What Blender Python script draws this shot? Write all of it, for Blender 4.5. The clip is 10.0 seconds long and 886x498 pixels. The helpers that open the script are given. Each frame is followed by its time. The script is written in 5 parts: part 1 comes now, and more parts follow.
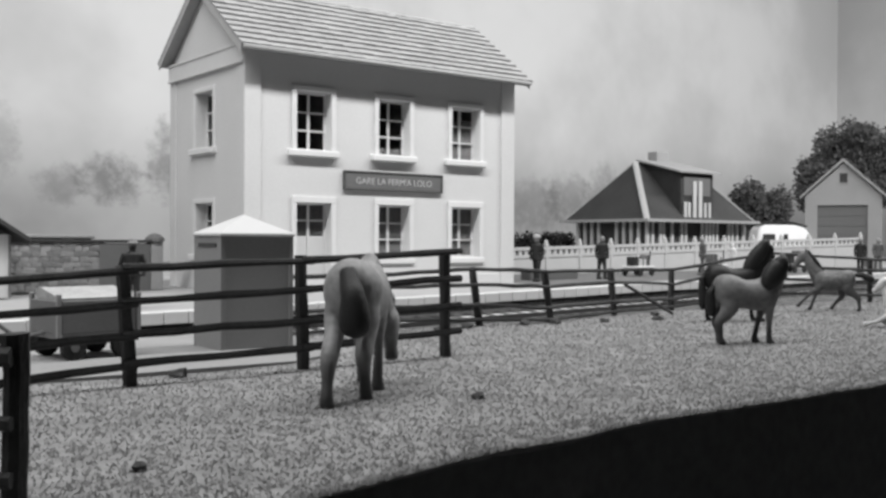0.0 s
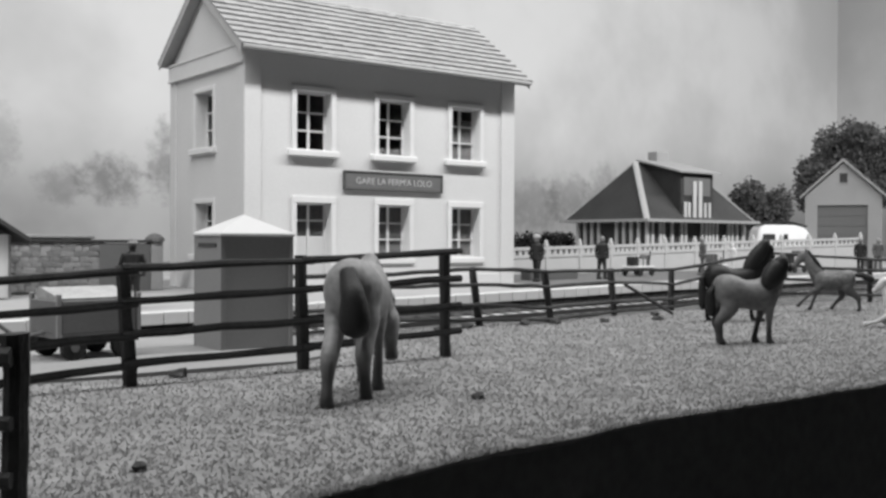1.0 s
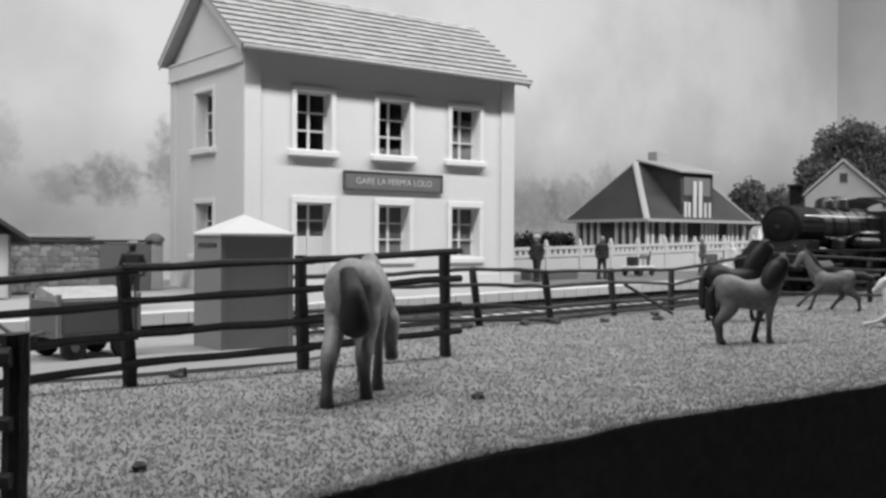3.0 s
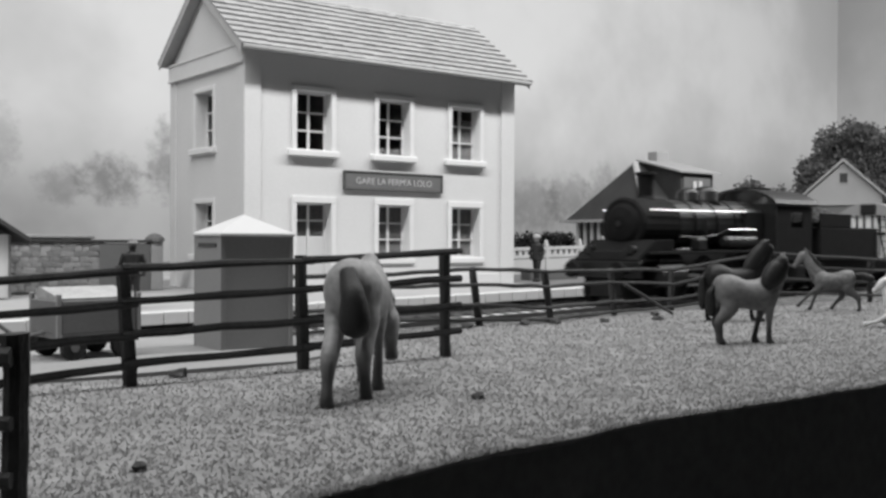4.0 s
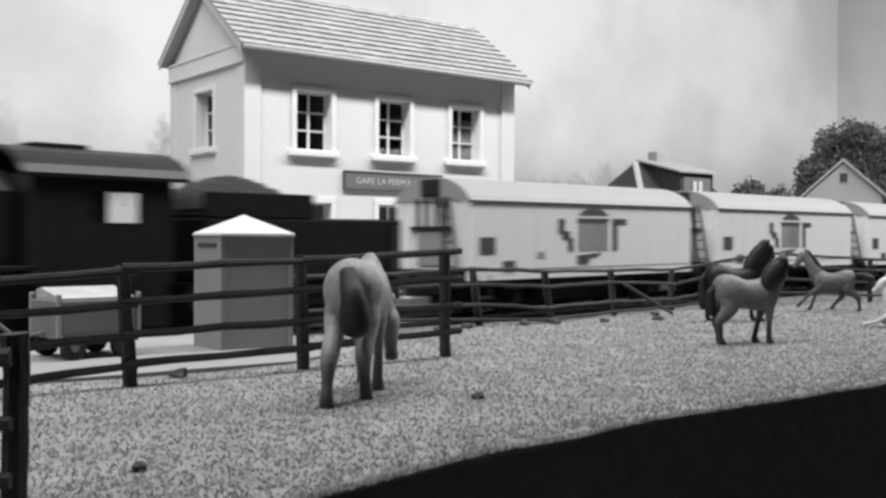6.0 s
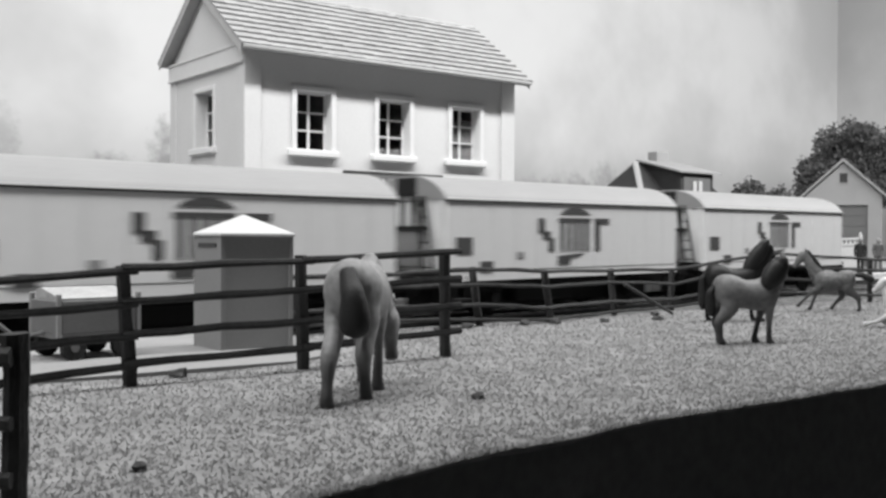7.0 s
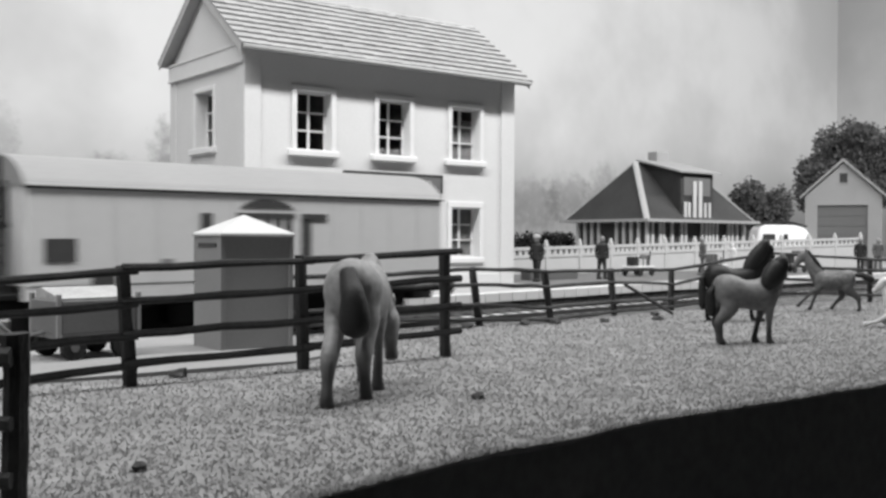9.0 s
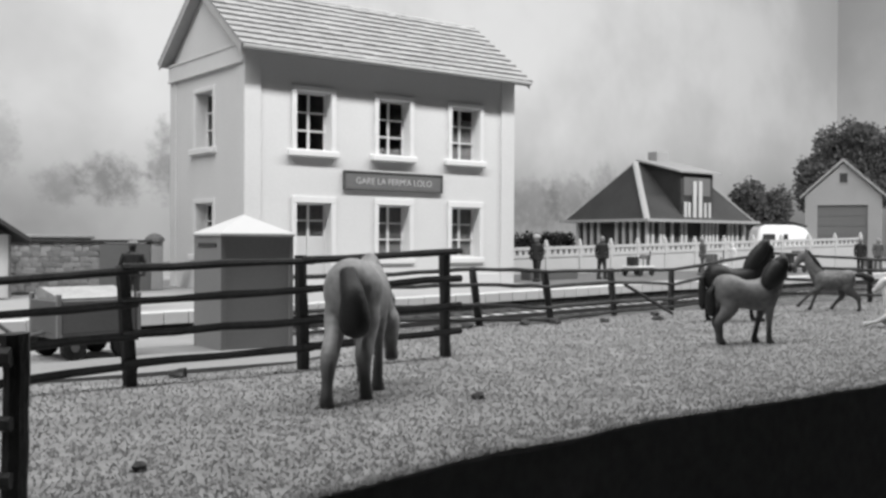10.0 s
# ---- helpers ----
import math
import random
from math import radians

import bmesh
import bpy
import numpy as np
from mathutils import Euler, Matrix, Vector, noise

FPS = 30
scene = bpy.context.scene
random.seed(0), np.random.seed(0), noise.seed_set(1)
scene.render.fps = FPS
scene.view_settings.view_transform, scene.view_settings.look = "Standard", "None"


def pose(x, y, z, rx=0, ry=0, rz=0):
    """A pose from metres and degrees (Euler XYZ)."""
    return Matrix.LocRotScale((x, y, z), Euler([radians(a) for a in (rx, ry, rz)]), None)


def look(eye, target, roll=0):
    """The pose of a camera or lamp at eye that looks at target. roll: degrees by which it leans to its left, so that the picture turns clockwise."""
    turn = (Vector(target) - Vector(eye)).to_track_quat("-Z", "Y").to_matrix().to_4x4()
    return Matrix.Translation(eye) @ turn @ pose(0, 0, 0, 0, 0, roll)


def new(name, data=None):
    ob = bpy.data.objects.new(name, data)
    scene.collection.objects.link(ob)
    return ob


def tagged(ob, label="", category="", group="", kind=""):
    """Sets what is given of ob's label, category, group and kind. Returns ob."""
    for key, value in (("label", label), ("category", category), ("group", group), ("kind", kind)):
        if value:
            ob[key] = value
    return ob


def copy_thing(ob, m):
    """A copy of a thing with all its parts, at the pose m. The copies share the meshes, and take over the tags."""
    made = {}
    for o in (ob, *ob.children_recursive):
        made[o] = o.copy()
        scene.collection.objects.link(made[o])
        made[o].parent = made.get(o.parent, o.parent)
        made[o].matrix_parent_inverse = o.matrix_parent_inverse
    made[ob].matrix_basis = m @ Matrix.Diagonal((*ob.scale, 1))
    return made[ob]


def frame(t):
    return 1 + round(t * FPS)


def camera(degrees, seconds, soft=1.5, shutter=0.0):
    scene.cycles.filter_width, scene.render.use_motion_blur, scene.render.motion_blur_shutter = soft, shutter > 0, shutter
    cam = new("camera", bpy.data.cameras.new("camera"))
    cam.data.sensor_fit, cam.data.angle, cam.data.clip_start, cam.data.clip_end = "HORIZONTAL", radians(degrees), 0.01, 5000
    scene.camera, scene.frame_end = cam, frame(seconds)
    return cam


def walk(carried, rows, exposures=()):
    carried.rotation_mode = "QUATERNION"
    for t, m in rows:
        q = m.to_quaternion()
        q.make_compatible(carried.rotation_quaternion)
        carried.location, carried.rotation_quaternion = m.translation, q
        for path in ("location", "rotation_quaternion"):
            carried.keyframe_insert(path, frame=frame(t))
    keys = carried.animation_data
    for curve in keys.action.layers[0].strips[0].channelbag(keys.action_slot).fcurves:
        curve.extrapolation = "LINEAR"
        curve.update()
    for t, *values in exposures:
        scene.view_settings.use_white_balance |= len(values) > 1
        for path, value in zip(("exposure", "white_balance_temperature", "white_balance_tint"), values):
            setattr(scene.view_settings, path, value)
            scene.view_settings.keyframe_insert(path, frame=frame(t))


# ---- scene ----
# A model railway diorama at 1:87. Lengths below are in full-size metres; U brings them to the model's size.
U = 1 / 87.0
EYE_Z = 1.65

cam = camera(47.455, 10.0, soft=2.8, shutter=0.6)
_yaw, _pitch = radians(52.349), radians(-0.452)
_eye = Vector((0, 0, EYE_Z)) * U
_aim = _eye + Vector((math.cos(_yaw) * math.cos(_pitch), math.sin(_yaw) * math.cos(_pitch), math.sin(_pitch)))
CAM_POSE = look(_eye, _aim, 0.283)
EXPOSURES = [(0, 0.0), (4.6, 0.0), (5.1, 0.05), (5.5, 0.28), (6.8, 0.26), (7.5, 0.24), (8.6, 0.20), (9.4, 0.15), (10.0, 0.10)]

# ---- light: a long fluorescent strip above the front of the layout ----
world = bpy.data.worlds.new("world")
scene.world = world
world.use_nodes = True
world.node_tree.nodes["Background"].inputs["Color"].default_value = (0.5, 0.5, 0.5, 1)
world.node_tree.nodes["Background"].inputs["Strength"].default_value = 0.025
LAMP_X, LAMP_Y, LAMP_Z, LAMP_LONG, LAMP_WIDE = 35.0, 11.3, 36.3, 156.0, 3.0
LAMP_AIM = (LAMP_X, 42.0, 8.0)
LAMP_POWER = 11.7


def strip_pose():
    d = (Vector(LAMP_AIM) - Vector((LAMP_X, LAMP_Y, LAMP_Z))).normalized()
    return place_v((LAMP_X, LAMP_Y, LAMP_Z)) @ pose(0, 0, 0, math.degrees(math.atan2(d.y, -d.z)))


def place_v(v):
    return Matrix.Translation(Vector(v) * U)


def lamp_light():
    data = bpy.data.lights.new("strip_light_glow", "AREA")
    data.shape, data.size, data.size_y, data.energy = "RECTANGLE", LAMP_LONG * U, LAMP_WIDE * U, LAMP_POWER
    ob = new("strip_light_glow", data)
    ob.matrix_world = strip_pose()


lamp_light()


# ---- materials ----
def mat(name, col, rough=0.7, var=0.15, scale=3.0, fine=30.0, bump=0.2, metal=0.0, rnd=0.0, stretch=(1, 1, 1), spec=0.3, height=0.01):
    """Grey paint or stuff with mottling at two scales. scale and fine: noise per full-size metre."""
    m = bpy.data.materials.new(name)
    m.use_nodes = True
    nt = m.node_tree
    n, l = nt.nodes, nt.links
    bs = n["Principled BSDF"]
    tc = n.new("ShaderNodeTexCoord")
    mp = n.new("ShaderNodeMapping")
    mp.inputs["Scale"].default_value = [87 * s for s in stretch]
    l.new(tc.outputs["Object"], mp.inputs["Vector"])
    big, small = n.new("ShaderNodeTexNoise"), n.new("ShaderNodeTexNoise")
    big.inputs["Scale"].default_value, small.inputs["Scale"].default_value = scale, fine
    big.inputs["Detail"].default_value, small.inputs["Detail"].default_value = 4, 3
    for t in (big, small):
        l.new(mp.outputs["Vector"], t.inputs["Vector"])
    add = n.new("ShaderNodeMath")
    add.operation = "ADD"
    l.new(big.outputs["Fac"], add.inputs[0])
    l.new(small.outputs["Fac"], add.inputs[1])
    last = add
    if rnd:
        oi = n.new("ShaderNodeObjectInfo")
        ma = n.new("ShaderNodeMath")
        ma.operation = "MULTIPLY_ADD"
        ma.inputs[1].default_value = rnd
        l.new(oi.outputs["Random"], ma.inputs[0])
        l.new(add.outputs[0], ma.inputs[2])
        last = ma
    rg = n.new("ShaderNodeMapRange")
    rg.inputs["From Min"].default_value, rg.inputs["From Max"].default_value = 0.6, 1.4 + rnd
    rg.inputs["To Min"].default_value, rg.inputs["To Max"].default_value = max(0.0, col * (1 - var)), min(0.95, col * (1 + var))
    l.new(last.outputs[0], rg.inputs["Value"])
    cb = n.new("ShaderNodeCombineColor")
    for k in ("Red", "Green", "Blue"):
        l.new(rg.outputs["Result"], cb.inputs[k])
    l.new(cb.outputs["Color"], bs.inputs["Base Color"])
    bs.inputs["Roughness"].default_value, bs.inputs["Metallic"].default_value = rough, metal
    bs.inputs["Specular IOR Level"].default_value = spec
    if bump:
        bp = n.new("ShaderNodeBump")
        bp.inputs["Strength"].default_value, bp.inputs["Distance"].default_value = bump, height * U
        l.new(small.outputs["Fac"], bp.inputs["Height"])
        l.new(bp.outputs["Normal"], bs.inputs["Normal"])
    return m


def glass_mat():
    m = bpy.data.materials.new("window_glass")
    m.use_nodes = True
    bs = m.node_tree.nodes["Principled BSDF"]
    bs.inputs["Base Color"].default_value = (0.8, 0.8, 0.8, 1)
    bs.inputs["Roughness"].default_value = 0.05
    bs.inputs["Transmission Weight"].default_value = 1.0
    bs.inputs["IOR"].default_value = 1.2
    return m


def island_mat(name, col, var, through_light=0.5):
    """Each fibre or leaf of its own tone, letting some light through."""
    m = bpy.data.materials.new(name)
    m.use_nodes = True
    n, l = m.node_tree.nodes, m.node_tree.links
    bs = n["Principled BSDF"]
    g = n.new("ShaderNodeNewGeometry")
    rg = n.new("ShaderNodeMapRange")
    rg.inputs["To Min"].default_value, rg.inputs["To Max"].default_value = col * (1 - var), col * (1 + var)
    l.new(g.outputs["Random Per Island"], rg.inputs["Value"])
    cb = n.new("ShaderNodeCombineColor")
    for k in ("Red", "Green", "Blue"):
        l.new(rg.outputs["Result"], cb.inputs[k])
    df, tl, mx = n.new("ShaderNodeBsdfDiffuse"), n.new("ShaderNodeBsdfTranslucent"), n.new("ShaderNodeMixShader")
    mx.inputs[0].default_value = through_light
    for k, sh in enumerate((df, tl)):
        l.new(cb.outputs["Color"], sh.inputs["Color"])
        l.new(sh.outputs[0], mx.inputs[1 + k])
    l.new(mx.outputs[0], n["Material Output"].inputs["Surface"])
    n.remove(bs)
    return m


M_RENDER = mat("painted_render", 0.55, 0.75, 0.07, 0.5, 14, 0.15)
M_TRIM = mat("trim_paint", 0.62, 0.6, 0.04, 2, 30, 0.05)
M_TILE = mat("roof_tile", 0.275, 0.7, 0.30, 0.9, 12, 0.3, rnd=0.3)
M_FASCIA = mat("roof_board", 0.36, 0.7, 0.1)
# dark grey stands in for the gloom of the rooms behind the windows
M_DARKROOM = mat("unlit_interior", 0.12, 0.9, 0.1)
M_GLASS = glass_mat()
M_SIGN = mat("sign_board", 0.12, 0.6, 0.12, 2, 20)
M_LETTER = mat("sign_letter", 0.42, 0.6, 0.1)
M_BARK = mat("fence_wood", 0.022, 0.65, 0.5, 6, 40, 0.6, stretch=(1, 1, 0.4), height=0.02)
# same fence wood, with the light on the far fence put into a paler colour
M_BARK_LIT = mat("lit_fence_wood", 0.05, 0.7, 0.4, 6, 40, 0.6, height=0.02)
M_GRASS = mat("grass_mat", 0.215, 0.95, 0.34, 1.3, 5, 0.35, spec=0.05, height=0.05)
M_BLADE = island_mat("grass_fibre", 0.245, 0.16)
M_BLACK = mat("black_fascia", 0.15, 0.9, 0.2, 0.3, 8, 0.1, spec=0.05)
M_BALLAST = mat("ballast", 0.10, 0.95, 0.6, 3, 12, 0.9, spec=0.1, height=0.08)
M_INFILL = mat("pale_infill", 0.5, 0.95, 0.5, 3, 12, 0.8, spec=0.1, height=0.06)
M_EARTH = mat("dark_earth", 0.05, 0.95, 0.5, 1.5, 12, 0.8, spec=0.1, height=0.06)
M_PATH = mat("pale_path", 0.24, 0.9, 0.14, 0.9, 16, 0.3)
M_PLATFORM = mat("platform_top", 0.28, 0.85, 0.1, 0.8, 14, 0.2)
M_KERB = mat("platform_stone", 0.52, 0.8, 0.12, 2, 20, 0.3, rnd=0.4)
M_FORE = mat("forecourt_asphalt", 0.11, 0.9, 0.3, 0.9, 12, 0.3)
M_SLEEPER = mat("sleeper", 0.035, 0.85, 0.4, 6, 30, 0.4, rnd=0.3)
M_RAIL = mat("rail_steel", 0.18, 0.35, 0.3, 4, 30, 0.1, metal=0.8)
M_BOOTH = mat("booth_panel", 0.25, 0.6, 0.08, 1.2, 20, 0.08)
M_BOOTHROOF = mat("booth_roof", 0.52, 0.6, 0.03, 2, 20, 0.05)
M_LOCO = mat("loco_black", 0.009, 0.42, 0.5, 2, 22, 0.15, spec=0.4)
M_LOCO2 = mat("loco_sooty", 0.009, 0.75, 0.5, 3, 25, 0.25, spec=0.1)
M_COAL = mat("coal", 0.012, 0.5, 0.6, 6, 14, 1.0, height=0.1)
M_STEEL = mat("bright_steel", 0.45, 0.3, 0.2, 4, 30, 0.05, metal=1.0)
M_WAGON = mat("wagon_side", 0.67, 0.6, 0.06, 0.7, 12, 0.1, stretch=(3, 1, 0.6))
M_WROOF = mat("wagon_roof", 0.25, 0.55, 0.07, 0.6, 12, 0.1)
M_WEND = mat("wagon_rib", 0.67, 0.6, 0.1, 2, 20, 0.1)
M_MARK = mat("wagon_lettering", 0.06, 0.6, 0.2)
M_UNDER = mat("underframe_black", 0.010, 0.7, 0.5, 3, 22, 0.3)
M_ROOM = mat("room_wall", 0.3, 0.9, 0.03, 0.05, 1.0, 0.05)
M_ROOMFLOOR = mat("room_floor", 0.3, 0.7, 0.1, 0.05, 0.5, 0.05)


# ---- mesh helpers, full-size metres ----
def box(bm, x0, x1, y0, y1, z0, z1, bevel=0.0, m=None):
    r = bmesh.ops.create_cube(bm, size=1.0)
    vs = r["verts"]
    mm = Matrix.Translation(((x0 + x1) / 2, (y0 + y1) / 2, (z0 + z1) / 2)) @ Matrix.Diagonal((x1 - x0, y1 - y0, z1 - z0, 1))
    bmesh.ops.transform(bm, matrix=(m @ mm) if m else mm, verts=vs)
    if bevel:
        es = list({e for v in vs for e in v.link_edges})
        bmesh.ops.bevel(bm, geom=es, offset=bevel, segments=1, affect="EDGES")
    return bm


def tube(bm, pts, radii, n=10, flat=1.0):
    """A round bar through pts; radii a number for each, or a pair (across, upright)."""
    pts = [Vector(p) for p in pts]
    rings = []
    up = Vector((0, 0, 1))
    for i, p in enumerate(pts):
        d = (pts[min(i + 1, len(pts) - 1)] - pts[max(i - 1, 0)]).normalized()
        ref = up if abs(d.z) < 0.9 else Vector((1, 0, 0))
        a = d.cross(ref).normalized()
        if i and a.dot(last) < 0:
            a = -a
        last = a
        b = a.cross(d).normalized()
        r = radii[i]
        ra, rb = r if isinstance(r, tuple) else (r * flat, r)
        rings.append([bm.verts.new(p + a * ra * math.cos(t) + b * rb * math.sin(t)) for t in (2 * math.pi * k / n for k in range(n))])
    for q, w in zip(rings, rings[1:]):
        for k in range(n):
            bm.faces.new((q[k], q[(k + 1) % n], w[(k + 1) % n], w[k]))
    bm.faces.new(rings[0][::-1])
    bm.faces.new(rings[-1])
    return bm


def prism(bm, poly, axis, a, b):
    """poly: pairs in the plane across axis ('x': (y, z); 'y': (x, z); 'z': (x, y)), drawn out from a to b."""
    def at(u, v, w):
        return {"x": (w, u, v), "y": (u, w, v), "z": (u, v, w)}[axis]
    lo = [bm.verts.new(at(u, v, a)) for u, v in poly]
    hi = [bm.verts.new(at(u, v, b)) for u, v in poly]
    k = len(poly)
    for i in range(k):
        bm.faces.new((lo[i], lo[(i + 1) % k], hi[(i + 1) % k], hi[i]))
    bm.faces.new(lo[::-1])
    bm.faces.new(hi)
    return bm


def fresh():
    return bmesh.new()


def mesh_of(name, bm, material, smooth=False):
    bmesh.ops.recalc_face_normals(bm, faces=bm.faces[:])
    bmesh.ops.scale(bm, vec=(U, U, U), verts=bm.verts[:])
    me = bpy.data.meshes.new(name)
    bm.to_mesh(me)
    bm.free()
    me.materials.append(material)
    if smooth:
        for p in me.polygons:
            p.use_smooth = True
    return me


def part(name, bm, material, parent=None, label="", smooth=False, at=None):
    ob = new(name, mesh_of(name, bm, material, smooth))
    if at is not None:
        ob.matrix_basis = at
    if parent is not None:
        ob.parent = parent
    if label:
        tagged(ob, label)
    return ob


def place(x, y, z=0.0, rx=0, ry=0, rz=0):
    return pose(x * U, y * U, z * U, rx, ry, rz)


def thing(name, label, category, at=None, group="", kind=""):
    ob = new(name)
    ob.empty_display_size = 0.005
    if at is not None:
        ob.matrix_basis = at
    return tagged(ob, label, category, group, kind)


def piece(name, me, parent, at):
    ob = new(name, me)
    ob.matrix_basis = at
    ob.parent = parent
    return ob


def lettering(name, words, width, material, parent, at, depth=0.02, label=""):
    cu = bpy.data.curves.new(name, "FONT")
    cu.body, cu.align_x, cu.align_y, cu.extrude = words, "CENTER", "CENTER", depth
    tmp = new(name, cu)
    bpy.context.view_layer.update()
    me = bpy.data.meshes.new_from_object(tmp.evaluated_get(bpy.context.evaluated_depsgraph_get()))
    bpy.data.objects.remove(tmp)
    xs = [v.co.x for v in me.vertices]
    s = width / (max(xs) - min(xs))
    for v in me.vertices:
        v.co = Vector((v.co.x * s, v.co.y * s, v.co.z)) * U
    me.materials.append(material)
    ob = new(name, me)
    ob.matrix_basis = at
    ob.parent = parent
    return tagged(ob, label) if label else ob


# ---- the room round the layout ----
def room():
    x0, x1, y0, y1, z0, z1 = -72, 124, -62, 78, -46, 84
    t = 4
    tagged(part("floor", box(fresh(), x0 - t, x1 + t, y0 - t, y1 + t, z0 - t, z0), M_ROOMFLOOR), "plain floor of the layout room", "floor", kind="structure")
    tagged(part("ceiling", box(fresh(), x0 - t, x1 + t, y0 - t, y1 + t, z1, z1 + t), M_ROOM), "pale painted ceiling of the layout room", "ceiling", kind="structure")
    for nm, b in (("wall_north", (x0, x1, y1, y1 + t)), ("wall_south", (x0, x1, y0 - t, y0)), ("wall_west", (x0 - t, x0, y0 - t, y1 + t)), ("wall_east", (x1, x1 + t, y0 - t, y1 + t))):
        tagged(part(nm, box(fresh(), *b, z0, z1), M_ROOM), "plain pale wall of the layout room", "wall", kind="structure")
    L = thing("strip_light", "long white fluorescent strip lamp above the layout", "lamp", strip_pose())
    h = LAMP_LONG / 2 + 2
    part("housing", prism(fresh(), [(-2.6, 0.4), (2.6, 0.4), (1.8, 3.4), (-1.8, 3.4)], "x", -h, h), M_TRIM, L)
    for x in (-h * 0.7, h * 0.7):
        tilt = L.matrix_basis.to_euler().x
        top = Vector((0, math.sin(tilt), math.cos(tilt))) * (83.9 - LAMP_Z)
        part("hanger", tube(fresh(), [(x, 0, 1.5), (x, top.y, top.z)], [0.3, 0.3], 6), M_TRIM, L)


room()


# ---- painted sky backdrop ----
def sky_mat():
    """Brushed clouds and pale painted trees on a board."""
    m = bpy.data.materials.new("painted_sky")
    m.use_nodes = True
    n, l = m.node_tree.nodes, m.node_tree.links
    bs = n["Principled BSDF"]
    bs.inputs["Roughness"].default_value = 0.9
    bs.inputs["Specular IOR Level"].default_value = 0.1
    tc = n.new("ShaderNodeTexCoord")
    mp = n.new("ShaderNodeMapping")
    mp.inputs["Scale"].default_value = (87, 87, 87)
    l.new(tc.outputs["Object"], mp.inputs["Vector"])

    def noise_at(scale, detail=4, rough=0.5):
        t = n.new("ShaderNodeTexNoise")
        t.inputs["Scale"].default_value, t.inputs["Detail"].default_value, t.inputs["Roughness"].default_value = scale, detail, rough
        l.new(mp.outputs["Vector"], t.inputs["Vector"])
        return t.outputs["Fac"]

    def rng(v, a, b, c, d, smooth=True):
        r = n.new("ShaderNodeMapRange")
        r.interpolation_type = "SMOOTHSTEP" if smooth else "LINEAR"
        for k, x in zip(("From Min", "From Max", "To Min", "To Max"), (a, b, c, d)):
            r.inputs[k].default_value = x
        l.new(v, r.inputs["Value"])
        return r.outputs["Result"]

    def op(kind, a, b):
        t = n.new("ShaderNodeMath")
        t.operation = kind
        for i, v in enumerate((a, b)):
            if isinstance(v, (int, float)):
                t.inputs[i].default_value = v
            else:
                l.new(v, t.inputs[i])
        return t.outputs[0]

    sep = n.new("ShaderNodeSeparateXYZ")
    l.new(mp.outputs["Vector"], sep.inputs["Vector"])
    x, z = sep.outputs["X"], sep.outputs["Z"]
    cloud = rng(noise_at(0.05, 5, 0.55), 0.36, 0.66, 0.45, 0.585)
    low = rng(z, 2.5, 13, -0.22, 0.0)
    sky = op("ADD", cloud, low)
    lumps, leaf = noise_at(0.22, 4, 0.6), noise_at(1.3, 4, 0.7)
    # painted trees: centre, half width, half height, depth of tone
    for cx, cz, w, h, tone in PAINTED_TREES:
        dx, dz = op("DIVIDE", op("SUBTRACT", x, cx), w), op("DIVIDE", op("SUBTRACT", z, cz), h)
        d = op("ADD", op("MULTIPLY", dx, dx), op("MULTIPLY", dz, dz))
        d = op("ADD", d, op("MULTIPLY", op("SUBTRACT", lumps, 0.5), 2.6))
        d = op("ADD", d, op("MULTIPLY", op("SUBTRACT", leaf, 0.5), 2.8))
        mask = rng(d, -0.1, 1.7, tone, 0.0)
        sky = op("MULTIPLY", sky, op("SUBTRACT", 1.0, mask))
    cb = n.new("ShaderNodeCombineColor")
    for k in ("Red", "Green", "Blue"):
        l.new(sky, cb.inputs[k])
    l.new(cb.outputs["Color"], bs.inputs["Base Color"])
    return m


BACK_Y, CORNER_X = 71.0, 118.0
PAINTED_TREES = [(21.6, 5.4, 1.8, 1.5, 0.34), (25.2, 5.7, 2.4, 1.9, 0.50), (29.2, 7.2, 1.7, 3.0, 0.45), (17.6, 8.4, 1.3, 2.6, 0.26),
                 (65.5, 5.0, 4.0, 2.4, 0.30), (70.5, 5.8, 3.0, 2.6, 0.32), (75.5, 6.4, 2.6, 2.8, 0.30)]


def backdrop():
    m = sky_mat()
    tagged(part("backdrop", box(fresh(), -60, CORNER_X, BACK_Y, BACK_Y + 1, -0.6, 75), m), "painted sky backdrop with clouds and pale trees", "backdrop", kind="structure")
    tagged(part("backdrop_side", box(fresh(), CORNER_X, CORNER_X + 1, 8, BACK_Y + 1, -0.6, 75), m), "painted sky backdrop turned round the corner", "backdrop", kind="structure")


backdrop()

# ---- ground of the layout ----
# The track runs straight, turned a little from the station's front; along it, distance is counted from (15, TRACK_Y).
RAIL_Z, TRACK_Y, TRACK_TURN, TRACK_RISE = -0.30, 20.5, 6.28, 0.008
EDGE_Y, PLAT_OFF, PLAT_Z = 6.0, 2.1, 0.05
TC, TS = math.cos(radians(TRACK_TURN)), math.sin(radians(TRACK_TURN))


def rise(d):
    """The track's gentle climb past the station."""
    return TRACK_RISE * max(-12.0, min(14.0, d))


def by_track(d, off, z=0.0):
    return (15 + d * TC - off * TS, TRACK_Y + d * TS + off * TC, z + rise(d))


def along(x, y):
    return (x - 15) * TC + (y - TRACK_Y) * TS


def plat_z(x, y):
    return PLAT_Z + rise(along(x, y))


def track_at(d, half=3.0):
    """Pose on the rails for a vehicle whose middle is d along the track."""
    x, y, z = by_track(d, 0, RAIL_Z)
    return place(x, y, z, 0, -math.degrees(math.atan2(rise(d + half) - rise(d - half), 2 * half)), TRACK_TURN)


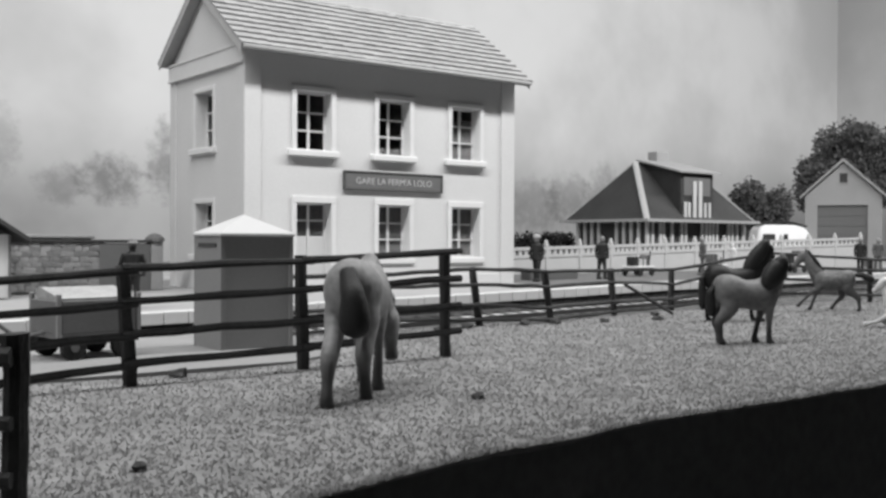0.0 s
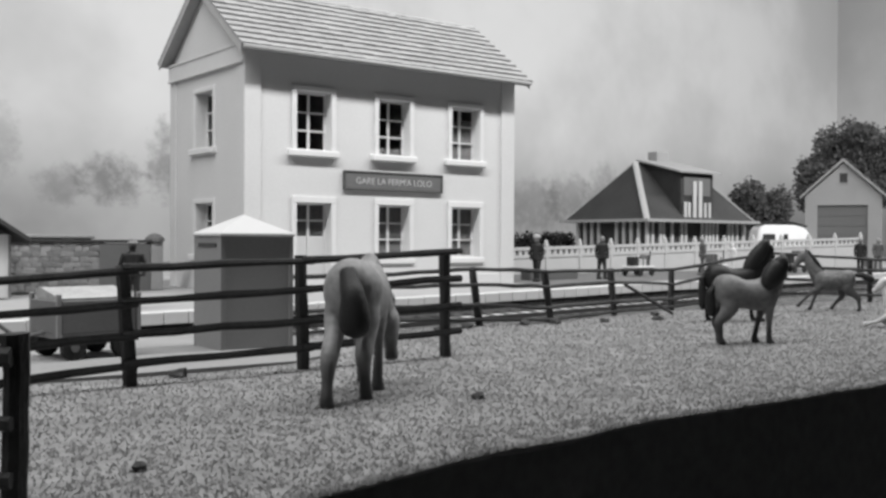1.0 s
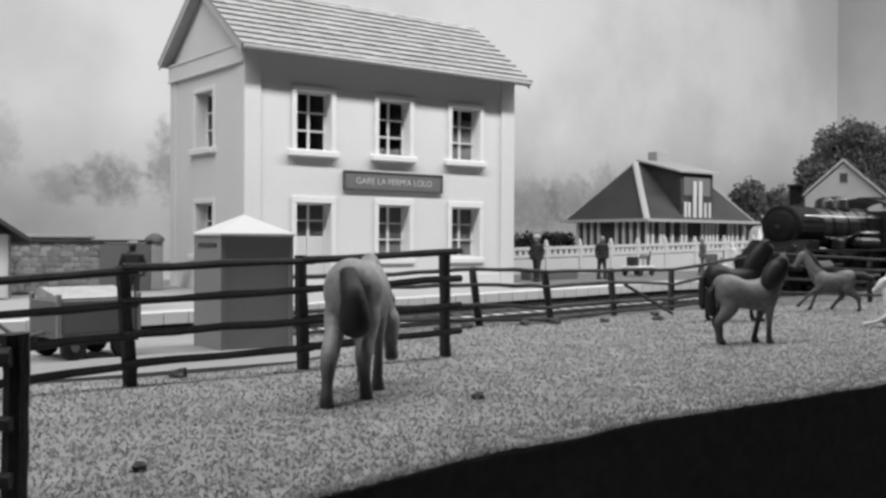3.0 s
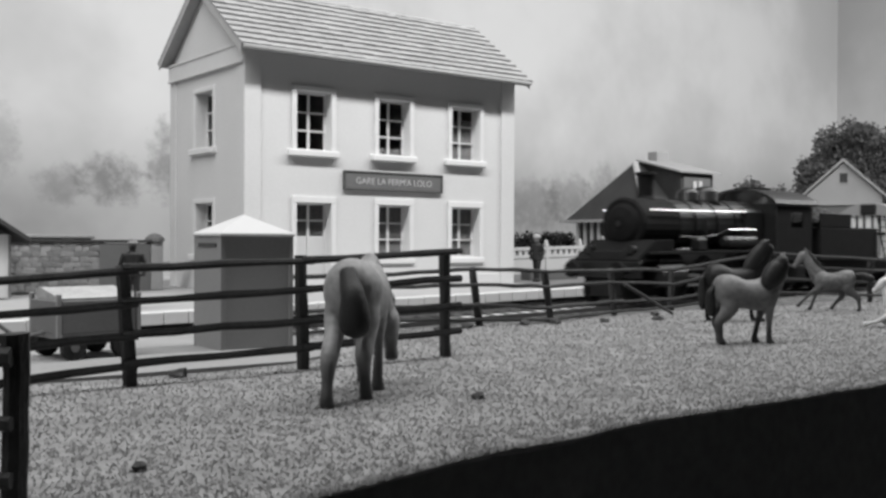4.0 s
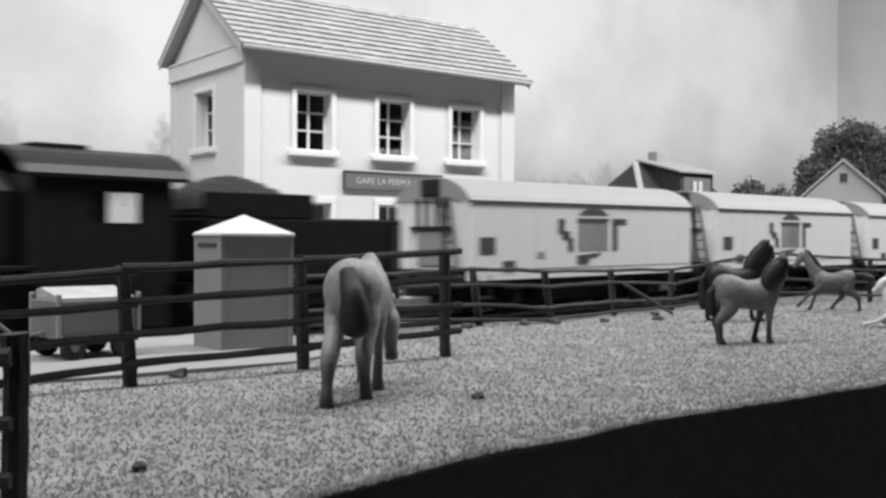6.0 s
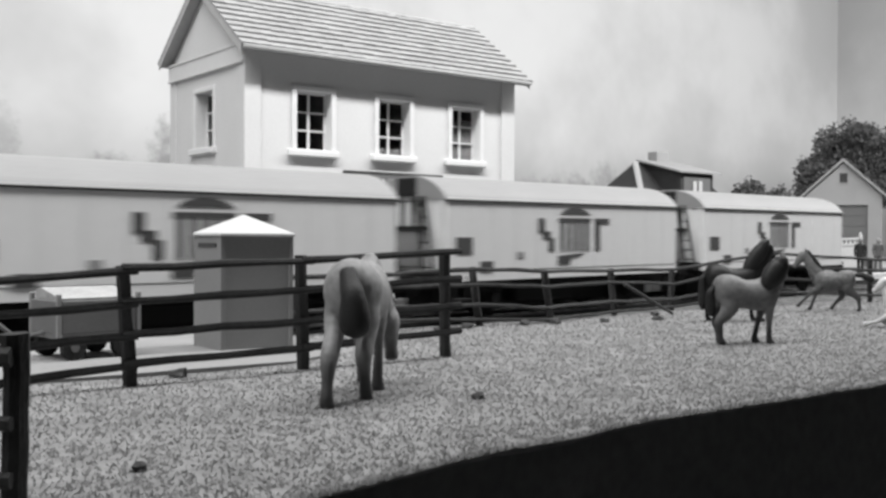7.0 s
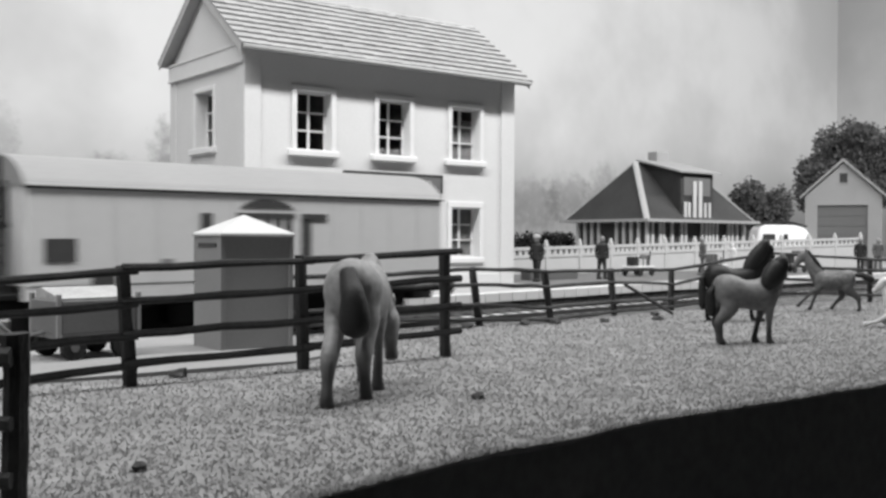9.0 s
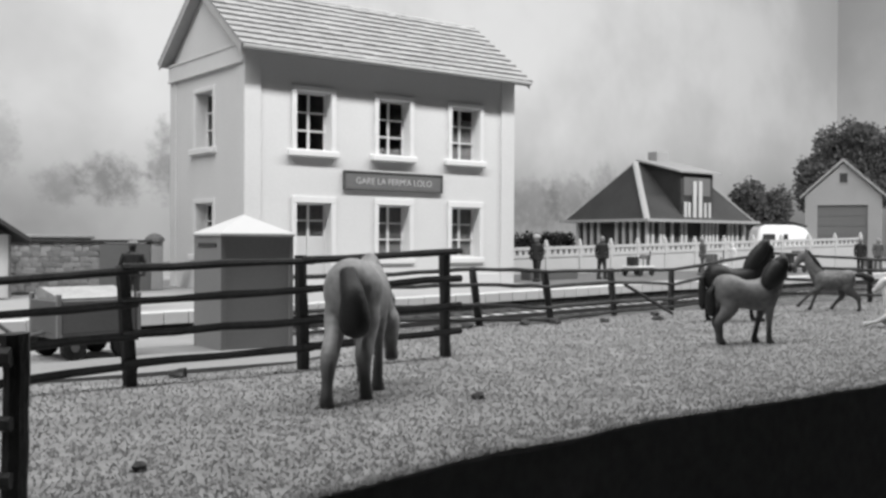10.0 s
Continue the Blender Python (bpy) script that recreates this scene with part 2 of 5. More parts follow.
def front_y(x):
    """The layout's front edge, which swings out a little at its near end."""
    return float(np.interp(x, (2.6, 3.7, 4.8, 5.9, 7.2, 11.0), (5.60, 5.80, 6.02, 6.09, 6.30, 6.28)))


def far_edge(x):
    """Where the meadow ends beside the track."""
    return 15.40 + 0.35 * min(1.0, max(0.0, (x - 16.5) / 2.5)) + 0.08 * noise.noise((x * 1.3, 8.0, 0))


TRACK_STOPS = (-73.5, -12.0, 14.0, 102.4)


def sweep(bm, poly, stops=TRACK_STOPS):
    """A profile of (across, height) drawn along the track."""
    rings = [[bm.verts.new(by_track(d, u, v)) for u, v in poly] for d in stops]
    k = len(poly)
    for a, b in zip(rings, rings[1:]):
        for i in range(k):
            bm.faces.new((a[i], a[(i + 1) % k], b[(i + 1) % k], b[i]))
    bm.faces.new(rings[0][::-1])
    bm.faces.new(rings[-1])
    return bm


def lie(x, y):
    """The meadow's soft unevenness."""
    return 0.02 * noise.noise((x * 0.8, y * 0.8, 0)) + 0.012 * noise.noise((x * 4, y * 4, 2))


def ground():
    bm = box(fresh(), -60, CORNER_X, EDGE_Y + 0.35, BACK_Y, -1.2, -0.625)
    tagged(part("ground", bm, M_EARTH), "dark scenic baseboard of the model layout", "ground", kind="structure")
    xs = [-60] + [2.0 + 0.25 * k for k in range(21)] + [CORNER_X]
    f = prism(fresh(), [(x, front_y(x) + 0.06) for x in xs] + [(x, EDGE_Y + 0.34) for x in xs[::-1]], "z", -45.9, -0.07)
    tagged(part("layout_fascia", f, M_BLACK), "matt black front board of the layout", "fascia", kind="structure")
    # meadow: a mat with a soft uneven surface and a ragged front edge
    bm = fresh()
    nx, ny = 240, 60
    X0, X1 = -6.0, 44.0
    grid = []
    for i in range(nx + 1):
        row = []
        for j in range(ny + 1):
            x = X0 + (X1 - X0) * i / nx
            front = front_y(x) + 0.04 * noise.noise((x * 0.9, 3.1, 0)) + 0.05 * noise.noise((x * 3.5, 1.1, 0))
            y = front + (far_edge(x) - front) * j / ny
            z = lie(x, y)
            if j == 0:
                z -= 0.03
            row.append(bm.verts.new((x, y, z)))
        grid.append(row)
    for i in range(nx):
        for j in range(ny):
            bm.faces.new((grid[i][j], grid[i + 1][j], grid[i + 1][j + 1], grid[i][j + 1]))
    lo = {}
    rim = [grid[i][0] for i in range(nx + 1)] + [grid[nx][j] for j in range(1, ny + 1)] + [grid[i][ny] for i in range(nx - 1, -1, -1)] + [grid[0][j] for j in range(ny - 1, 0, -1)]
    for v in rim:
        lo[v] = bm.verts.new((v.co.x, v.co.y + (0.03 if v.co.y < EDGE_Y + 0.5 else 0.0), -0.075 if v.co.y < EDGE_Y + 0.5 else -0.62))
    for a, b in zip(rim, rim[1:] + rim[:1]):
        bm.faces.new((a, b, lo[b], lo[a]))
    tagged(part("meadow", bm, M_GRASS, smooth=True), "grey-toned meadow of flocked grass mat", "meadow", kind="structure")
    # flock fibres
    rng = np.random.default_rng(7)
    verts, faces = [], []
    for k in range(130000):
        x = -1 + 37 * rng.random() ** 1.25
        y = front_y(x) + 0.10 * rng.random() - 0.03 + (16.4 - EDGE_Y) * rng.random() ** 1.5
        if (x < 8.3 and y > 11.8 + max(0.0, (x - 6.6) * 0.6)) or y > far_edge(x) - 0.03:
            continue
        a = rng.random() * 6.283
        h, w = 0.014 + 0.022 * rng.random(), 0.010 + 0.012 * rng.random()
        lean = 0.035 * (rng.random(2) - 0.5) * 2
        c, s = math.cos(a) * w, math.sin(a) * w
        z = lie(x, y) - (0.0 if y > front_y(x) + 0.12 else 0.02)
        i = len(verts)
        verts += [((x - c) * U, (y - s) * U, (z - 0.01) * U), ((x + c) * U, (y + s) * U, (z - 0.01) * U), ((x + lean[0]) * U, (y + lean[1]) * U, (z + h) * U)]
        faces.append((i, i + 1, i + 2))
    me = bpy.data.meshes.new("grass")
    me.from_pydata(verts, [], faces)
    me.materials.append(M_BLADE)
    tagged(new("grass", me), "short pale grass fibres covering the meadow", "grass", kind="stuff")
    # pale path between the near fence and the track
    bm = prism(fresh(), [(-20, 11.9), (6.6, 11.8), (7.7, 12.4), (8.3, 13.4), (8.3, 16.4), (0, 16.3), (-20, 14.2)], "z", -0.6, 0.045)
    tagged(part("path", bm, M_PATH), "pale smooth concrete path beside the track", "path", kind="structure")
    # track bed
    bm = sweep(fresh(), [(-3.3, -0.80), (-1.8, -0.43), (1.95, -0.43), (2.1, -0.80)])
    tagged(part("ballast", bm, M_BALLAST), "grey ballast bed under the track", "ballast", kind="structure")
    bm = sweep(fresh(), [(0.06, -0.5), (0.06, -0.425), (0.70, -0.425), (0.70, -0.5)])
    tagged(part("ballast_infill", bm, M_INFILL), "pale stone infill between the rails", "ballast", kind="structure")


ground()


def track():
    T = thing("railway_track", "model railway track with dark sleepers and steel rails", "track", kind="structure")
    for s in (-1, 1):
        y = s * 0.755
        poly = [(y - 0.07, -0.44), (y + 0.07, -0.44), (y + 0.02, -0.42), (y + 0.035, -0.33), (y + 0.035, RAIL_Z), (y - 0.035, RAIL_Z), (y - 0.035, -0.33), (y - 0.02, -0.42)]
        part("rail", sweep(fresh(), poly), M_RAIL, T)
    me = mesh_of("sleeper", box(fresh(), -0.13, 0.13, -1.3, 1.3, -0.5, -0.415, 0.015), M_SLEEPER)
    d, far = -73.0, fresh()
    while d < 101:
        if -12 < d < 32:
            piece("sleeper", me, T, place(*by_track(d, 0), 0, 0, TRACK_TURN + random.uniform(-1, 1)))
        else:
            m = Matrix.Translation(by_track(d, 0)) @ Euler((0, 0, radians(TRACK_TURN))).to_matrix().to_4x4()
            box(far, -0.13, 0.13, -1.3, 1.3, -0.5, -0.415, m=m)
        d += 0.6
    tagged(part("sleepers", far, M_SLEEPER, T), kind="stuff")


track()


def paving(bm, x0, x1, near, far, drop=0.0):
    """A thick sheet from near(x) to far(x) that keeps to the platform's height."""
    n = max(2, int((x1 - x0) / 2))
    xs = [x0 + (x1 - x0) * k / n for k in range(n + 1)]
    top = [(bm.verts.new((x, near(x), plat_z(x, near(x)) - drop)), bm.verts.new((x, far(x), plat_z(x, far(x)) - drop))) for x in xs]
    low = [(bm.verts.new((x, near(x), -0.62)), bm.verts.new((x, far(x), -0.62))) for x in xs]
    for k in range(n):
        (a, b), (c, d), (e, f), (g, h) = top[k], top[k + 1], low[k], low[k + 1]
        for q in ((a, c, d, b), (e, f, h, g), (a, e, g, c), (b, d, h, f)):
            bm.faces.new(q)
    for (a, b), (e, f) in ((top[0], low[0]), (top[n], low[n])):
        bm.faces.new((a, b, f, e))
    return bm


def platform():
    P = thing("platform", "pale station platform with a stone edge", "platform", kind="structure")

    def lip(x):
        return TRACK_Y + (PLAT_OFF + 0.35) / TC + (x - 15) * TS / TC

    def middle(x):
        return max(lip(x) + 0.9, 25.5)

    def back(x):
        return 34.0
    part("surface", paving(fresh(), -30, 60, lip, middle), M_PLATFORM, P)
    part("surface", paving(fresh(), -30, 24.6, middle, back, 0.004), M_PLATFORM, P)
    part("forecourt", paving(fresh(), 24.6, 60, middle, back, 0.01), M_FORE, P, "dark grey asphalt forecourt")
    me = mesh_of("edge_stone", box(fresh(), -0.305, 0.305, 0.0, 0.35, -0.24, 0.06, 0.02), M_KERB)
    me2 = mesh_of("footing_stone", box(fresh(), -0.305, 0.305, 0.05, 0.35, -0.74, -0.25, 0.015), M_EARTH)
    d = -26.0
    while d < 44:
        x, y, z = by_track(d, PLAT_OFF + random.uniform(-0.01, 0.01), random.uniform(-0.006, 0.006))
        piece("edge_stone", me, P, place(x, y, z, 0, 0, TRACK_TURN))
        piece("footing_stone", me2, P, place(*by_track(d, PLAT_OFF), 0, 0, TRACK_TURN))
        d += 0.62


platform()


# ---- the station building ----
M_CURTAIN = mat("net_curtain", 0.17, 0.9, 0.35, 2.5, 12, 0.1, stretch=(3, 1, 0.6))
SX, SY, SL, SD = 13.77, 27.6, 10.70, 5.55
EAVE_Z, RIDGE_Z, WALL_T = 7.40, 9.87, 0.42


def wall_with_holes(bm, a0, a1, z0, z1, holes, axis, near, far):
    """A wall along axis from a0 to a1, in blocks round its holes (a, b, lo, hi)."""
    cuts = sorted({a0, a1, *[h[0] for h in holes], *[h[1] for h in holes]})
    rows = sorted({z0, z1, *[h[2] for h in holes], *[h[3] for h in holes]})
    for u, v in zip(cuts, cuts[1:]):
        for lo, hi in zip(rows, rows[1:]):
            if any(h[0] < v - 1e-6 and h[1] > u + 1e-6 and h[2] < hi - 1e-6 and h[3] > lo + 1e-6 for h in holes):
                continue
            if axis == "x":
                box(bm, u, v, near, far, lo, hi)
            else:
                box(bm, near, far, u, v, lo, hi)
    bmesh.ops.remove_doubles(bm, verts=bm.verts[:], dist=1e-4)
    return bm


def casement(parent, w, z0, z1, rows, at, label, door=False, curtain=0.0, drape=0.0):
    """A window or door leaf in a hole w wide, centred on x = 0, its outer face towards -y."""
    W = part("door" if door else "window", box(fresh(), -w / 2, w / 2, 0.0, 0.001, z0, z0 + 0.001), M_TRIM, parent, label, at=at)
    f = 0.055
    bm = fresh()
    box(bm, -w / 2, -w / 2 + f, 0, 0.07, z0, z1)
    box(bm, w / 2 - f, w / 2, 0, 0.07, z0, z1)
    box(bm, -w / 2 + f, w / 2 - f, 0, 0.07, z1 - f, z1)
    box(bm, -w / 2 + f, w / 2 - f, 0, 0.07, z0, z0 + f)
    part("frame", bm, M_TRIM, W)
    part("mullion", box(fresh(), -0.04, 0.04, -0.012, 0.06, z0 + f, z1 - f), M_TRIM, W)
    lo = z0 + f
    if door:
        lo = z0 + 0.60 * (z1 - z0)
        for s in (-1, 1):
            part("panel", box(fresh(), min(s * 0.04, s * (w / 2 - f)), max(s * 0.04, s * (w / 2 - f)), 0.015, 0.055, z0 + f, lo, 0.012), M_TRIM, W)
    for k in range(1, rows):
        z = lo + (z1 - f - lo) * k / rows
        part("glazing_bar", box(fresh(), -w / 2 + f, w / 2 - f, -0.006, 0.05, z - 0.026, z + 0.026), M_TRIM, W)
    for s in (-1, 1):
        g = part("pane", box(fresh(), min(s * 0.04, s * (w / 2 - f)), max(s * 0.04, s * (w / 2 - f)), 0.025, 0.035, lo, z1 - f), M_GLASS, W)
        g.visible_shadow = False
    if curtain:
        part("curtain", box(fresh(), -w / 2 + f, w / 2 - f, 0.075, 0.085, lo, lo + curtain * (z1 - f - lo)), M_CURTAIN, W, "grey net curtain")
    if drape:
        part("curtain", box(fresh(), -w / 2 + f, w / 2 - f, 0.075, 0.085, z1 - f - drape * (z1 - f - lo), z1 - f), M_CURTAIN, W, "grey net curtain")
    return W


def station():
    S = thing("station_building", "two-storey pale rendered station with tiled gable roof", "station", place(SX, SY, 0))
    ww = 1.26
    xs = (1.75, 4.82, 7.88)
    up, dn = (4.49, 6.32), (1.10, 2.83)
    holes = []
    for k, x in enumerate(xs):
        holes.append((x, x + ww, *up))
        holes.append((x, x + ww, 0.22 if k == 0 else dn[0], dn[1]))
    top = 7.55
    part("front_wall", wall_with_holes(fresh(), 0, SL, PLAT_Z, top, holes, "x", 0, WALL_T), M_RENDER, S, "pale rendered front wall")
    side = [(2.19, 3.52, 4.62, 6.42), (2.19, 3.52, 1.2, 2.83)]
    part("side_wall", wall_with_holes(fresh(), WALL_T, SD - WALL_T, PLAT_Z, top, side, "y", 0, WALL_T), M_RENDER, S)
    part("side_wall", box(fresh(), SL - WALL_T, SL, WALL_T, SD - WALL_T, PLAT_Z, top), M_RENDER, S)
    part("rear_wall", box(fresh(), 0, SL, SD - WALL_T, SD, PLAT_Z, top), M_RENDER, S)
    # inner floor and an added panel, their dark colour standing in for unlit rooms
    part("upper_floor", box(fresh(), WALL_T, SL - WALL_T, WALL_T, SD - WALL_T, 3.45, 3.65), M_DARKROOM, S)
    part("lining", box(fresh(), WALL_T + 0.01, SL - WALL_T - 0.01, 2.6, 2.7, PLAT_Z, 7.2), M_DARKROOM, S, "dark panel standing in for the unlit rooms")
    mid = SD / 2
    slope = (RIDGE_Z - EAVE_Z) / (mid + 0.5)
    for x in (0.0, SL - 0.3):
        g = prism(fresh(), [(0, top), (SD, top), (mid, EAVE_Z + slope * (mid + 0.5) - 0.14)], "x", x, x + 0.3)
        part("gable", g, M_RENDER, S)
    # corner pilasters, plinth, cornice bands
    for x0, x1 in ((-0.05, 0.5), (SL - 0.58, SL + 0.05)):
        part("pilaster", box(fresh(), x0, x1, -0.06, 0.0, PLAT_Z, top, 0.01), M_RENDER, S)
    for y0, y1 in ((0.0, 0.45), (SD - 0.45, SD)):
        part("pilaster", box(fresh(), -0.05, 0.0, y0, y1, PLAT_Z, 7.0, 0.01), M_RENDER, S)
    part("cornice", box(fresh(), -0.10, 0.0, -0.02, SD + 0.02, 7.0, 7.58, 0.015), M_RENDER, S)
    part("cornice_lip", box(fresh(), -0.14, -0.10, -0.02, SD + 0.02, 6.98, 7.05, 0.01), M_RENDER, S)
    part("cornice_lip", box(fresh(), -0.14, -0.10, -0.02, SD + 0.02, 7.52, 7.60, 0.01), M_RENDER, S)
    part("plinth", box(fresh(), 0.5, SL - 0.58, -0.04, 0.0, PLAT_Z, 0.5, 0.01), M_RENDER, S)
    # openings
    for k, x in enumerate(xs):
        c = x + ww / 2
        casement(S, ww, *up, 3, place(c, 0.36), "white window with six panes", curtain=(0.0, 0.12, 0.8)[k])
        if k == 0:
            casement(S, ww, 0.22, dn[1], 2, place(c, 0.36), "pale panelled door with a glazed top", door=True, drape=0.96)
        else:
            casement(S, ww, *dn, 3, place(c, 0.36), "white window with six panes", drape=0.62, curtain=0.3)
        for lo, hi, e in ((*up, 0.17), (*dn, 0.17)):
            door = k == 0 and lo == dn[0]
            bm = fresh()
            z0 = 0.22 if door else lo
            box(bm, x - e, x, -0.05, 0.0, z0, hi, 0.008)
            box(bm, x + ww, x + ww + e, -0.05, 0.0, z0, hi, 0.008)
            box(bm, x - e, x + ww + e, -0.055, 0.0, hi, hi + (0.16 if hi > 4 else 0.20), 0.008)
            part("surround", bm, M_TRIM, S)
            if not door:
                part("sill", box(fresh(), x - 0.33, x + ww + 0.22, -0.17 if lo > 4 else -0.07, 0.02, lo - 0.22, lo - 0.015, 0.025), M_TRIM, S)
    for lo, hi in ((4.62, 6.42), (1.2, 2.83)):
        casement(S, 1.33, lo, hi, 3, place(0.36, 2.855, 0, 0, 0, -90), "white window with six panes")
        bm = fresh()
        box(bm, -0.05, 0.0, 2.04, 2.19, lo, hi, 0.008)
        box(bm, -0.05, 0.0, 3.52, 3.67, lo, hi, 0.008)
        box(bm, -0.055, 0.0, 2.04, 3.67, hi, hi + 0.15, 0.008)
        part("surround", bm, M_TRIM, S)
        part("sill", box(fresh(), -0.17, 0.02, 1.95, 3.8, lo - 0.22, lo - 0.015, 0.025), M_TRIM, S)
    # name board
    B = part("name_board", box(fresh(), 3.47, 7.41, -0.07, 0.0, 3.32, 3.88, 0.01), M_SIGN, S, "grey station name board with pale letters")
    bm = fresh()
    box(bm, 3.44, 7.44, -0.09, -0.02, 3.86, 3.91)
    box(bm, 3.44, 7.44, -0.09, -0.02, 3.29, 3.34)
    box(bm, 3.44, 3.50, -0.09, -0.02, 3.34, 3.86)
    box(bm, 7.38, 7.44, -0.09, -0.02, 3.34, 3.86)
    part("board_frame", bm, M_MARK, B)
    lettering("letters", "GARE LA FERM'A LOLO", 3.05, M_LETTER, B, place(5.44, -0.072, 3.58, 90), 0.008)
    # roof
    y0, y1 = -0.5, SD + 0.15
    rear_z = EAVE_Z + slope * 0.35
    x0, x1 = -0.36, SL + 0.36
    t = 0.13
    for ya, ze in ((y0, EAVE_Z), (y1, rear_z)):
        poly = [(ya, ze), (mid, RIDGE_Z), (mid, RIDGE_Z - t), (ya, ze - t)]
        part("roof_slab", prism(fresh(), poly, "x", x0, x1), M_FASCIA, S)
    for x in (x0 - 0.04, x1):
        for ya, ze in ((y0, EAVE_Z), (y1, rear_z)):
            poly = [(ya, ze + 0.04), (mid, RIDGE_Z + 0.04), (mid, RIDGE_Z - 0.22), (ya, ze - 0.22)]
            part("rake_board", prism(fresh(), poly, "x", x, x + 0.04), M_FASCIA, S)
    rows, cols = 11, 24
    L = math.hypot(mid - y0, RIDGE_Z - EAVE_Z)
    ang = math.degrees(math.atan2(RIDGE_Z - EAVE_Z, mid - y0))
    w, ex = (x1 - x0 + 0.1) / cols, (L + 0.05) / rows
    me = []
    for k in range(4):
        rnd = random.Random(k)
        bm = fresh()
        poly = [(-0.01, 0.02), (0.0, 0.115), (ex + 0.05, 0.045), (ex + 0.05, 0.0)]
        prism(bm, poly, "x", -w / 2 + 0.004, w / 2 - 0.004)
        for v in bm.verts:
            v.co.z += rnd.uniform(-0.012, 0.012)
            v.co.y += rnd.uniform(-0.012, 0.012)
        me.append(mesh_of("roof_tile", bm, M_TILE))
    R = part("tiling", box(fresh(), x0 + 0.05, x1 - 0.05, mid - 0.1, mid + 0.1, RIDGE_Z - 0.02, RIDGE_Z + 0.005), M_TILE, S, "pale tiles in stepped courses")
    for r in range(rows):
        for c in range(cols):
            yy = y0 - 0.06 + r * ex * math.cos(radians(ang))
            zz = EAVE_Z + 0.005 + (r * ex - 0.06) * math.sin(radians(ang))
            piece("roof_tile", me[random.randrange(4)], R, place(x0 - 0.05 + (c + 0.5) * w, yy, zz, ang + random.uniform(-0.8, 0.8), 0, 0))
    bm = fresh()
    for r in range(rows - 1):
        mm = Matrix.Translation((0, y1 + 0.06 - r * ex * math.cos(radians(ang)), rear_z + 0.005 + (r * ex - 0.06) * math.sin(radians(ang)))) @ Euler((radians(-ang), 0, 0)).to_matrix().to_4x4()
        box(bm, x0 - 0.05, x1 + 0.05, -ex - 0.05, 0.01, 0.0, 0.06, m=mm)
    part("rear_tiling", bm, M_TILE, S)
    for k in range(14):
        xx = x0 + (k + 0.5) * (x1 - x0) / 14
        bm = tube(fresh(), [(xx - 0.42, mid, RIDGE_Z + 0.0), (xx + 0.42, mid, RIDGE_Z + 0.02)], [(0.14, 0.11), (0.16, 0.12)], 8)
        part("ridge_tile", bm, M_TILE, S)
    part("gutter", tube(fresh(), [(x0, y0 - 0.06, EAVE_Z - 0.03), (x1, y0 - 0.06, EAVE_Z - 0.03)], [0.085, 0.085], 10), M_FASCIA, S, smooth=True)


station()


# ---- fences ----
def fence(name, label, posts, rails, r_post, material, braces=()):
    """posts: (x, y, height, lean x, lean y); rails: lists of points."""
    F = thing(name, label, "fence")
    for x, y, h, lx, ly in posts:
        n = 5
        pts = [(x + lx * k / n + random.uniform(-0.008, 0.008), y + ly * k / n, -0.1 + (h + 0.1) * k / n) for k in range(n + 1)]
        part("post", tube(fresh(), pts, [r_post * random.uniform(0.9, 1.08) for _ in pts], 8), material, F)
    for pts, r in rails:
        full = []
        for a, b in zip(pts, pts[1:]):
            a, b = Vector(a), Vector(b)
            for k in range(4):
                p = a.lerp(b, k / 4)
                full.append(p + Vector((0, 0, random.uniform(-0.012, 0.012))))
        full.append(Vector(pts[-1]))
        part("rail", tube(fresh(), full, [(r * 0.7, r * random.uniform(0.85, 1.12)) for _ in full], 7), material, F)
    for a, b, r in braces:
        part("brace", tube(fresh(), [a, b], [r, r * 0.9], 7), material, F)
    return F


